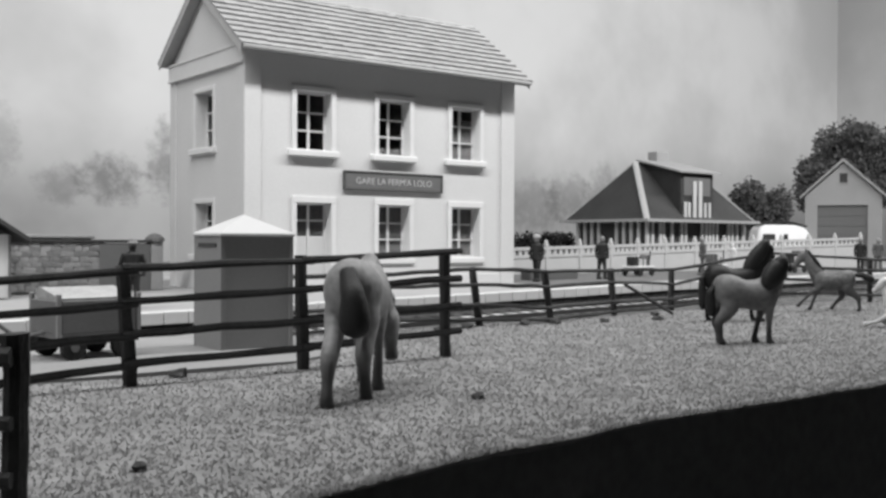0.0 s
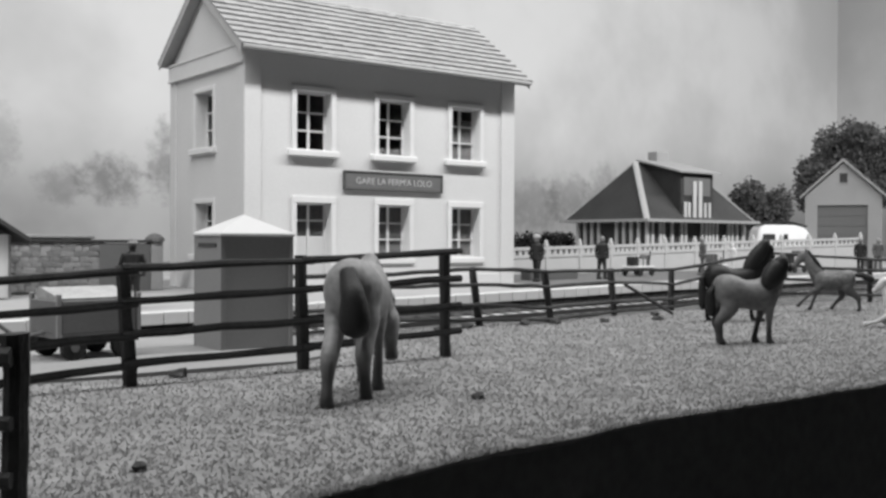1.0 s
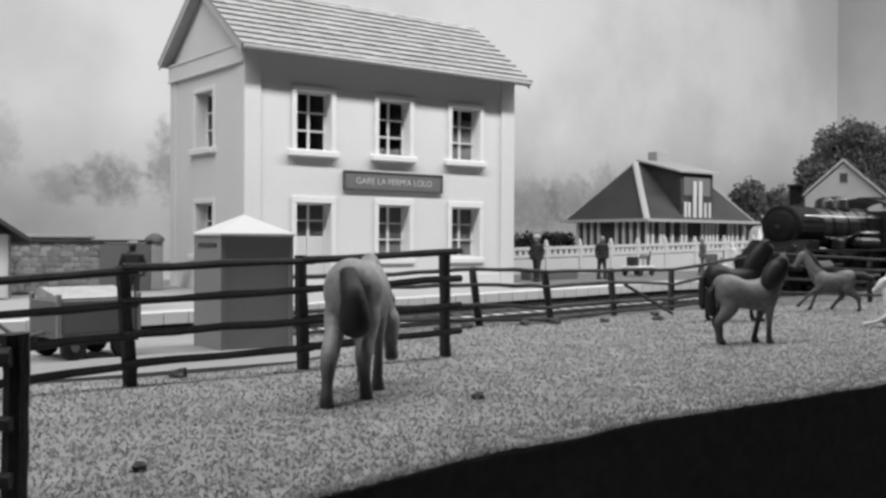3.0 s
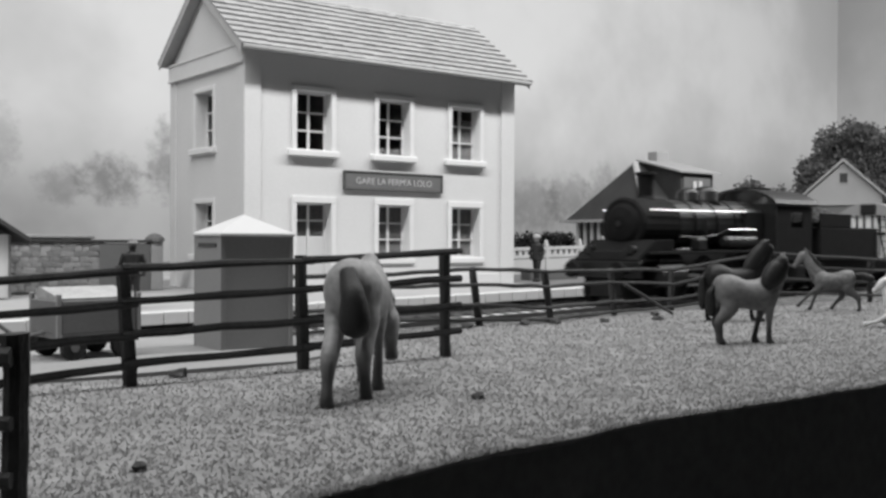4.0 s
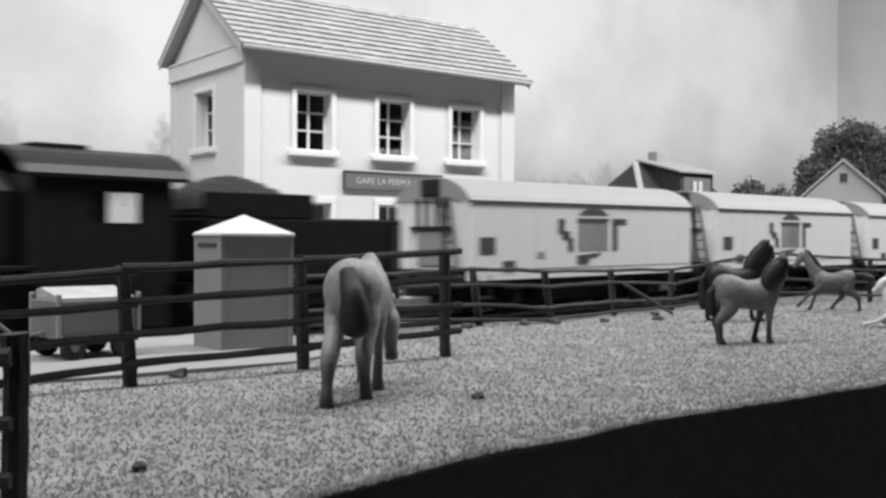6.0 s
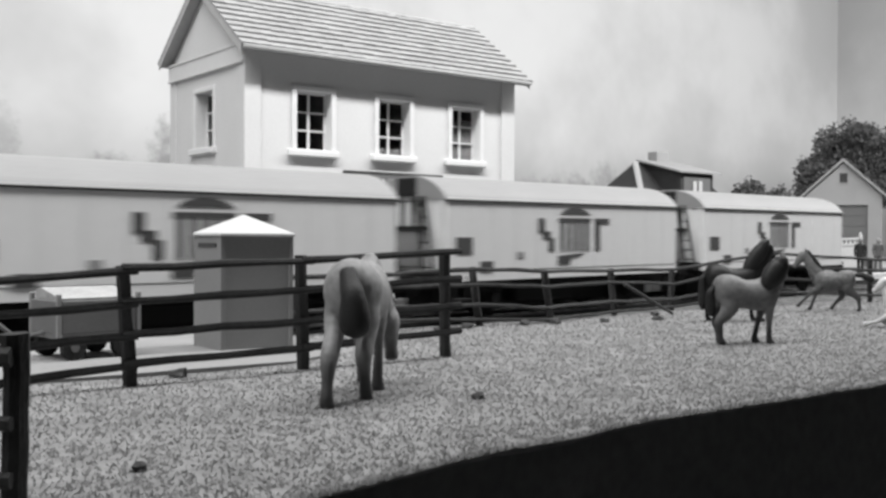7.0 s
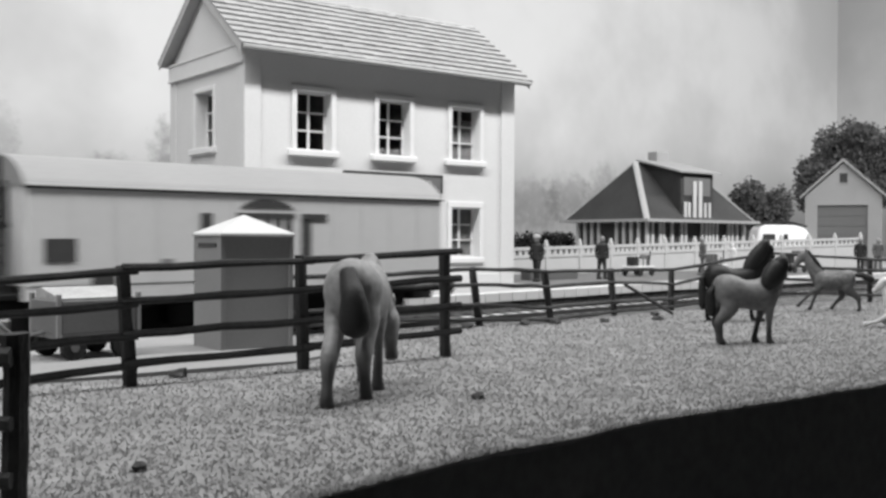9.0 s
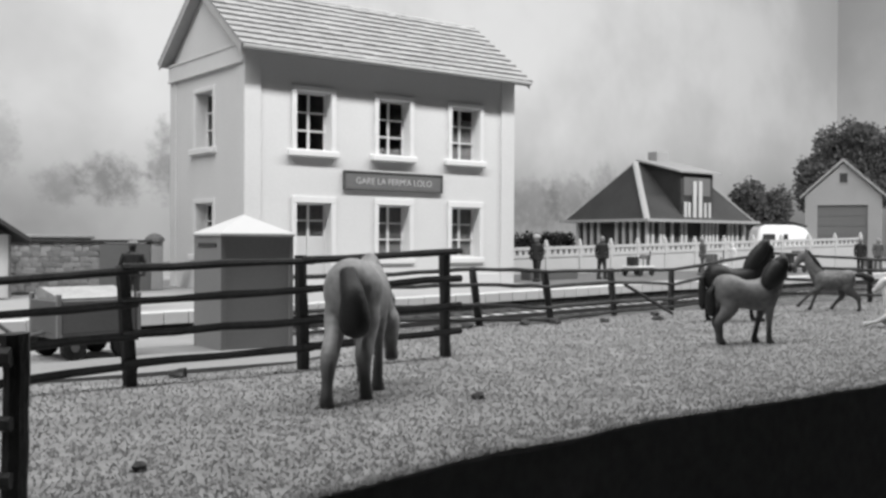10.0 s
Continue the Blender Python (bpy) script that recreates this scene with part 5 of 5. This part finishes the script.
def luggage():
    """Barrows with cases on the platform."""
    for x, y, turn in ((33.9, 29.85, 12), (39.2, 29.9, 10), (44.6, 29.2, 6)):
        B = thing("luggage_barrow", "low platform barrow loaded with small cases", "barrow", place(x, y, plat_z(x, y), 0, 0, turn), "platform barrows")
        part("deck", box(fresh(), -0.75, 0.75, -0.4, 0.4, 0.36, 0.44, 0.02), M_PALECLOTH, B)
        for s in (-1, 1):
            for e in (-0.5, 0.5):
                part("wheel", tube(fresh(), [(e, s * 0.42, 0.18), (e, s * 0.34, 0.18)], [0.18, 0.18], 12), M_TYRE, B)
        part("handle", tube(fresh(), [(0.75, 0, 0.42), (1.0, 0, 0.7), (1.05, 0, 1.1)], [0.03, 0.03, 0.03], 6), M_TYRE, B)
    for x, y, z, a, b, c, m, nm in ((33.4, 29.75, 0.5, 0.4, 0.4, 0.4, M_DARKCLOTH, "dark case on a platform barrow"), (33.95, 29.85, 0.5, 0.5, 0.4, 0.3, M_WHITE, "white parcel on a platform barrow"),
                                    (34.35, 29.9, 0.5, 0.3, 0.4, 0.45, M_GREYCLOTH, "grey case on a platform barrow"), (39.0, 29.85, 0.5, 0.5, 0.4, 0.5, M_GREYCLOTH, "grey case on a platform barrow"), (39.55, 29.95, 0.5, 0.35, 0.4, 0.35, M_WHITE, "white parcel on a platform barrow"),
                                    (44.2, 29.15, 0.5, 0.45, 0.4, 0.55, M_DARKCLOTH, "dark case on a platform barrow"), (44.65, 29.2, 0.5, 0.35, 0.4, 0.4, M_PALECLOTH, "pale parcel on a platform barrow"), (45.0, 29.25, 0.5, 0.3, 0.4, 0.65, M_GREYCLOTH, "grey case on a platform barrow")):
        C = thing("suitcase", nm, "suitcase", place(x, y, plat_z(x, y) + 0.44, 0, 0, random.uniform(5, 20)), "luggage")
        part("shell", box(fresh(), -a / 2, a / 2, -b / 2, b / 2, 0.0, c, 0.03), m, C)
        part("strap", box(fresh(), -0.04, 0.04, -b / 2 - 0.01, b / 2 + 0.01, 0.004, c + 0.01), M_DARKCLOTH, C)
    # dark low planters at the back of the platform
    for x0, x1 in ((24.75, 25.6), (26.6, 29.2)):
        K = thing("platform_trough", "low dark planting trough on the platform", "trough", place(x0, 28.9, plat_z(x0, 28.9) - 0.01), "platform troughs")
        part("box", box(fresh(), 0, x1 - x0, 0, 0.6, 0, 0.34, 0.03), M_DOORG, K)
        part("soil", box(fresh(), 0.06, x1 - x0 - 0.06, 0.06, 0.54, 0.30, 0.37, 0.02), M_HDARK, K)


luggage()


def cart():
    C = thing("hand_cart", "grey box cart with pale load standing on the path", "cart", place(4.06, 13.5, 0.045, 0, 0, 8))
    w, d = 1.18, 0.85
    part("floor", box(fresh(), 0, w, 0, d, 0.29, 0.35), M_CART, C)
    for y in (0, d - 0.05):
        part("side_board", box(fresh(), 0.06, w - 0.06, y, y + 0.05, 0.35, 0.79, 0.01), M_CART, C)
    for x in (0, w - 0.05):
        part("end_board", box(fresh(), x, x + 0.05, 0.0, d, 0.35, 0.79, 0.01), M_CART, C)
    for x in (-0.01, w - 0.05):
        for y in (-0.012, d - 0.05):
            part("stake", box(fresh(), x, x + 0.06, y, y + 0.06, 0.29, 0.88, 0.008), M_GREYWALL, C)
    bm = prism(fresh(), [(0.06, 0.36), (d - 0.06, 0.36), (d - 0.06, 0.92), (d - 0.2, 0.95), (0.06, 0.82)], "x", 0.06, w - 0.06)
    part("load", bm, M_SHEET, C, "pale sheeted load")
    for x in (0.22, w - 0.25):
        for y in (0.02, d - 0.02):
            W = part("wheel", tube(fresh(), [(x, y - 0.06, 0.16), (x, y + 0.06, 0.16)], [0.16, 0.16], 18), M_TYRE, C)
            part("hub", tube(fresh(), [(x, y - 0.07, 0.17), (x, y + 0.07, 0.17)], [0.06, 0.06], 10), M_CART, W)
    part("drawbar", tube(fresh(), [(0.0, d / 2, 0.36), (-0.35, d / 2, 0.3), (-0.6, d / 2, 0.5)], [0.03, 0.03, 0.03], 6), M_CART, C)


cart()


# ---- horses ----
M_COAT_GREY = coat("coat_dapple", 0.25, 0.06, 0.5)
M_COAT_MID = coat("coat_mid", 0.145, 0.04, 0.42)
M_COAT_DARK = coat("coat_dark", 0.011, 0.01, 0.5)
M_COAT_TROT = coat("coat_trotter", 0.12, 0.05, 0.5, 0.6)
M_COAT_PALE = coat("coat_pale", 0.6, 0.5, 0.2, 0.5)
M_MANE = mat("mane_dark", 0.014, 0.6, 0.4, 5, 30, 0.5)
M_MANE_PALE = mat("mane_pale", 0.24, 0.6, 0.3, 5, 30, 0.5)
M_HOOF = mat("hoof", 0.03, 0.5, 0.3)


def supple(pts, radii, k=4):
    """More rings along a smooth curve through pts."""
    P = [Vector(p) for p in pts]
    R = [Vector((r[0], r[1], 0)) if isinstance(r, tuple) else Vector((r, r, 0)) for r in radii]

    def cr(a, b, c, d, t):
        return 0.5 * (2 * b + (c - a) * t + (2 * a - 5 * b + 4 * c - d) * t * t + (3 * b - a - 3 * c + d) * t ** 3)
    op, orr = [], []
    for i in range(len(P) - 1):
        ia, ib, ic, id_ = max(i - 1, 0), i, i + 1, min(i + 2, len(P) - 1)
        for j in range(k):
            op.append(cr(P[ia], P[ib], P[ic], P[id_], j / k))
            q = cr(R[ia], R[ib], R[ic], R[id_], j / k)
            orr.append((max(q.x, 0.004), max(q.y, 0.004)))
    return op + [P[-1]], orr + [(R[-1].x, R[-1].y)]


def limb(bm, pts, radii, n=22):
    return tube(bm, *supple(pts, radii), n)


def horse(x, y, turn, size, coat, mane, label, neck, nose, legs=(0, 0, 0, 0), lift=(0, 0, 0, 0), tail=((-0.80, 0, 1.3), (-0.98, 0, 1.1), (-0.98, 0, 0.5)), tail_r=0.09, tail_mat=None, stout=1.0, bushy=1.0, bone=1.0, head=1.0, fall=0.0):
    """Looks along +x. neck: the poll; nose: the muzzle's end; legs: swing forward of hind left, hind right, fore left, fore right."""
    H = thing("horse", label, "horse", place(x, y, 0, 0, 0, turn), "horses in the meadow")
    bm = fresh()
    limb(bm, [(-0.80, 0, 1.2), (-0.72, 0, 1.20), (-0.48, 0, 1.20), (-0.12, 0, 1.12), (0.25, 0, 1.11), (0.5, 0, 1.16), (0.68, 0, 1.16)],
         [(a * stout, b * (0.4 + 0.6 * stout)) for a, b in ((0.10, 0.14), (0.24, 0.29), (0.31, 0.35), (0.30, 0.31), (0.29, 0.33), (0.24, 0.34), (0.13, 0.2))])
    n, m = Vector(neck), Vector(nose)
    b = Vector((0.50, 0, 1.28))
    mid = b.lerp(n, 0.5) + Vector((0, 0, -0.02))
    limb(bm, [b - (n - b) * 0.25, b, mid, n, n + (n - b) * 0.08], [(a * stout, b * stout) for a, b in ((0.13, 0.28), (0.15, 0.28), (0.11, 0.21), (0.085, 0.15), (0.05, 0.08))])
    h = m - n
    limb(bm, [n - h * 0.12, n + h * 0.1, n + h * 0.35, n + h * 0.75, m, m + h * 0.06], [(a * head, b * head) for a, b in ((0.06, 0.07), (0.10, 0.145), (0.095, 0.14), (0.062, 0.085), (0.066, 0.075), (0.04, 0.045))])
    feet = []
    for k, (s, hind) in enumerate(((1, True), (-1, True), (1, False), (-1, False))):
        q, up = legs[k], lift[k]
        if hind:
            pts = [(-0.52, s * 0.13, 1.18), (-0.48 + q * 0.1, s * 0.17, 0.90), (-0.56 + q * 0.35, s * 0.16, 0.70 + up * 0.2), (-0.70 + q * 0.6, s * 0.15, 0.50 + up * 0.5), (-0.66 + q * 0.85, s * 0.15, 0.28 + up * 0.8), (-0.64 + q, s * 0.15, 0.11 + up), (-0.60 + q, s * 0.15, 0.03 + up)]
            rad = [(0.13, 0.24), (0.13, 0.21), (0.10, 0.15), (0.066, 0.088), (0.045, 0.054), (0.05, 0.058), (0.058, 0.068)]
        else:
            pts = [(0.46, s * 0.12, 1.12), (0.44 + q * 0.1, s * 0.15, 0.86), (0.45 + q * 0.5, s * 0.15, 0.58 + up * 0.5), (0.45 + q * 0.75, s * 0.15, 0.34 + up * 0.8), (0.46 + q, s * 0.15, 0.11 + up), (0.50 + q, s * 0.15, 0.03 + up)]
            rad = [(0.11, 0.2), (0.085, 0.13), (0.058, 0.07), (0.042, 0.048), (0.048, 0.056), (0.056, 0.066)]
        limb(bm, pts, [(a * (0.3 + 0.7 * stout) * (bone if i > 2 else 1), b * (0.3 + 0.7 * stout) * (bone if i > 2 else 1)) for i, (a, b) in enumerate(rad)])
        feet.append(pts[-1])
    bmesh.ops.scale(bm, vec=(size,) * 3, verts=bm.verts[:])
    body = part("body", bm, coat, H, smooth=True)
    rm = body.modifiers.new("blend", "REMESH")
    rm.mode, rm.voxel_size, rm.use_smooth_shade = "VOXEL", 0.02 * size * U, True
    sm = body.modifiers.new("soft", "SMOOTH")
    sm.factor, sm.iterations = 0.5, 12

    def bit(name, bm, m, label=""):
        bmesh.ops.scale(bm, vec=(size,) * 3, verts=bm.verts[:])
        return part(name, bm, m, H, label, smooth=True)
    for f in feet:
        bit("hoof", tube(fresh(), [(f[0], f[1], f[2] + 0.07), (f[0] + 0.01, f[1], max(0.0, f[2] - 0.03))], [0.062, 0.078], 10), M_HOOF)
    up = (n - b).normalized()
    for s in (-1, 1):
        e = n + Vector((0, s * 0.06, 0.02)) - h.normalized() * 0.05
        bit("ear", tube(fresh(), [e, e + Vector((0.0, s * 0.01, 0.09)), e + Vector((0.02, s * 0.01, 0.16))], [0.03, 0.032, 0.006], 6), coat)
    back = (-h.normalized() * 0.5 + Vector((0, 0, 0.6)) - up * 0.4)
    back = (back - up * back.dot(up)).normalized()
    mp = [b.lerp(n, t) + back * (0.21 - 0.09 * t) + Vector((0, fall, -abs(fall) * 0.6)) for t in (-0.1, 0.15, 0.4, 0.65, 0.85, 1.02)]
    bit("mane", limb(fresh(), mp + [n + h * 0.18 + back * 0.1], [(a * bushy, b * bushy) for a, b in ((0.05, 0.05), (0.075, 0.10), (0.085, 0.12), (0.085, 0.12), (0.075, 0.10), (0.06, 0.08), (0.03, 0.03))], 12), mane)
    tp = [Vector(p) for p in tail]
    full = [tp[0], tp[0].lerp(tp[1], 0.6), tp[1], tp[1].lerp(tp[2], 0.5), tp[1].lerp(tp[2], 0.85), tp[2]]
    bit("tail", limb(fresh(), full, [tail_r * f for f in (0.6, 0.8, 0.9, 1.15, 0.95, 0.25)], 14), tail_mat or mane)
    return H


horse(5.95, 9.16, 46, 0.945, M_COAT_GREY, M_MANE_PALE, "pale dappled horse grazing beside the path", (1.04, -0.14, 0.86), (0.98, -0.20, 0.30), (-0.44, 0.16, 0.42, -0.2),
      tail=((-0.76, 0.0, 1.42), (-0.93, -0.10, 1.14), (-0.91, -0.13, 0.72)), tail_r=0.15, tail_mat=M_MANE, stout=1.05, bone=1.4, head=1.35)
horse(13.98, 9.97, -31, 0.72, M_COAT_MID, M_MANE, "grey pony with dark mane standing in the meadow", (0.84, 0.04, 1.86), (1.02, 0.30, 1.48), (0.02, -0.06, -0.24, -0.02), tail=((-0.78, 0, 1.32), (-0.90, 0, 1.12), (-0.84, 0, 0.62)), tail_r=0.10, stout=1.14, bushy=2.2, bone=1.2, fall=-0.12)
horse(17.79, 13.04, -37, 0.76, M_COAT_DARK, M_MANE, "black horse standing behind a grey pony", (0.96, 0.02, 2.06), (1.16, 0.2, 1.76), (-0.05, 0.1, 0.1, 0.25), tail=((-0.78, 0, 1.32), (-0.88, 0, 1.12), (-0.86, 0, 0.3)), tail_r=0.10, bushy=1.9, stout=1.18)
horse(22.55, 13.65, 126, 0.64, M_COAT_TROT, M_MANE, "grey mottled horse trotting by the fence", (1.02, 0, 2.16), (1.40, 0, 1.66), (-0.30, 0.62, 0.75, 0.32), (0, 0.04, 0.12, 0), tail=((-0.78, 0, 1.36), (-1.05, 0, 1.36), (-1.46, 0, 1.16)), tail_r=0.13, stout=1.08, bone=1.15, head=1.25)


def lying_foal():
    """Body low on the folded hind legs, one foreleg stretched out in front."""
    H = thing("horse", "pale foal lying in the grass with an outstretched foreleg", "horse", place(19.33, 10.32, 0, 0, 0, 142), "horses in the meadow")
    bm = fresh()
    limb(bm, [(-0.78, 0, 0.26), (-0.62, 0, 0.27), (-0.35, 0, 0.27), (-0.05, 0, 0.30), (0.12, 0, 0.34), (0.2, 0, 0.36)], [(0.08, 0.1), (0.2, 0.22), (0.21, 0.24), (0.19, 0.24), (0.15, 0.2), (0.08, 0.1)], 16)
    limb(bm, [(0.0, 0, 0.32), (0.12, 0, 0.52), (0.2, 0, 0.78), (0.22, 0, 0.90)], [(0.12, 0.19), (0.09, 0.14), (0.07, 0.1), (0.05, 0.06)], 14)
    limb(bm, [(0.16, 0, 0.93), (0.26, 0, 0.88), (0.38, 0, 0.76), (0.46, 0, 0.68)], [(0.05, 0.06), (0.07, 0.09), (0.05, 0.065), (0.04, 0.045)], 14)
    limb(bm, [(0.05, 0.1, 0.28), (0.25, 0.12, 0.2), (0.45, 0.13, 0.10), (0.62, 0.14, 0.07)], [(0.07, 0.1), (0.05, 0.06), (0.035, 0.04), (0.035, 0.04)], 12)
    limb(bm, [(0.05, -0.1, 0.24), (0.22, -0.13, 0.09), (0.02, -0.14, 0.06), (-0.1, -0.13, 0.05)], [(0.07, 0.1), (0.05, 0.05), (0.035, 0.04), (0.03, 0.03)], 12)
    for s in (-1, 1):
        limb(bm, [(-0.55, s * 0.12, 0.26), (-0.32, s * 0.2, 0.14), (-0.58, s * 0.23, 0.07), (-0.36, s * 0.25, 0.05)], [(0.12, 0.16), (0.08, 0.1), (0.045, 0.05), (0.03, 0.035)], 12)
    body = part("body", bm, M_COAT_PALE, H, smooth=True)
    rm = body.modifiers.new("blend", "REMESH")
    rm.mode, rm.voxel_size, rm.use_smooth_shade = "VOXEL", 0.013 * U, True
    sm = body.modifiers.new("soft", "SMOOTH")
    sm.factor, sm.iterations = 0.5, 8
    part("hoof", tube(fresh(), [(0.60, 0.14, 0.065), (0.69, 0.14, 0.05)], [0.04, 0.05], 10), M_COAT_PALE, H, smooth=True)
    for s in (-1, 1):
        part("ear", tube(fresh(), [(0.18, s * 0.04, 0.93), (0.18, s * 0.05, 0.99), (0.2, s * 0.05, 1.05)], [0.022, 0.024, 0.005], 6), M_COAT_PALE, H)
    part("mane", limb(fresh(), [(0.0, 0, 0.56), (0.08, 0, 0.74), (0.13, 0, 0.9), (0.2, 0, 0.98)], [(0.02, 0.03), (0.04, 0.05), (0.04, 0.05), (0.02, 0.02)], 10), M_MANE_PALE, H, smooth=True)
    part("tail", limb(fresh(), [(-0.78, 0, 0.32), (-0.92, 0.03, 0.2), (-1.02, 0.08, 0.05)], [0.05, 0.06, 0.02], 10), M_MANE_PALE, H, smooth=True)


lying_foal()


# ---- weeds and clods in the grass ----
def weeds():
    for k, (x, y, s) in enumerate(((4.88, 11.5, 0.13), (2.66, 6.96, 0.07), (6.69, 8.06, 0.08), (16.6, 14.07, 0.12), (14.1, 14.6, 0.14), (13.4, 14.75, 0.14), (15.2, 14.3, 0.10), (12.0, 14.8, 0.12), (17.6, 15.0, 0.12), (11.2, 14.6, 0.1))):
        r = random.Random(k)
        bm = fresh()
        bmesh.ops.create_icosphere(bm, subdivisions=2, radius=1.0)
        for v in bm.verts:
            q = 0.75 + 0.5 * noise.noise(v.co * 1.7 + Vector((k * 3.1, 0, 0)))
            v.co = Vector((v.co.x * s * 1.4 * q, v.co.y * s * q, max(-0.02, v.co.z * s * 0.8 * q)))
        tagged(part("weed_clump", bm, M_TRUNK, at=place(x, y, 0.03, 0, 0, r.uniform(0, 360))), "small dark weed clump in the grass", "weed", "weed clumps")


weeds()


# ---- movement ----
# chimney's place along the track, by seconds
RUN = [(0.0, 51.4), (1.0, 41.4), (2.0, 31.0), (2.4, 26.5), (2.7, 23.1), (3.8, 11.7), (4.0, 9.9), (4.2, 7.65), (4.5, 4.15), (5.0, -2.67), (5.5, -9.61), (6.2, -18.7), (6.9, -27.2), (7.5, -34.58), (8.0, -40.45), (8.5, -45.4), (8.6, -46.25), (9.0, -49.9), (9.3, -52.9), (9.7, -57.55), (10.0, -61.3)]


def run_at(t):
    """Smooth curve through RUN."""
    ts, xs = [r[0] for r in RUN], [r[1] for r in RUN]
    k = max(0, min(len(ts) - 2, sum(1 for v in ts if v <= t) - 1))

    def slope(i):
        a, b = max(0, i - 1), min(len(ts) - 1, i + 1)
        return (xs[b] - xs[a]) / (ts[b] - ts[a])
    h = ts[k + 1] - ts[k]
    s = (t - ts[k]) / h
    return ((2 * s ** 3 - 3 * s ** 2 + 1) * xs[k] + (s ** 3 - 2 * s ** 2 + s) * h * slope(k) + (3 * s ** 2 - 2 * s ** 3) * xs[k + 1] + (s ** 3 - s ** 2) * h * slope(k + 1))


def motions():
    walk(cam, [(0, CAM_POSE), (10.0, CAM_POSE)], EXPOSURES)
    steps = [k / 10 for k in range(101)]
    for ob, off, half in [(LOCO, 0.0, 3.0), (TENDER, TENDER_AT, 2.5)] + [(w, WAGON_AT + PITCH * k, 4.5) for k, w in enumerate(WAGONS)]:
        walk(ob, [(t, track_at(run_at(t) + off, half)) for t in steps])
    fine = [k / FPS for k in range(301)]
    for ob, r in WHEELS:
        at = ob.matrix_basis.translation.copy()
        walk(ob, [(t, Matrix.Translation(at) @ pose(0, 0, 0, 0, math.degrees((run_at(t) - run_at(0)) / r) % 360, 0)) for t in fine])


motions()
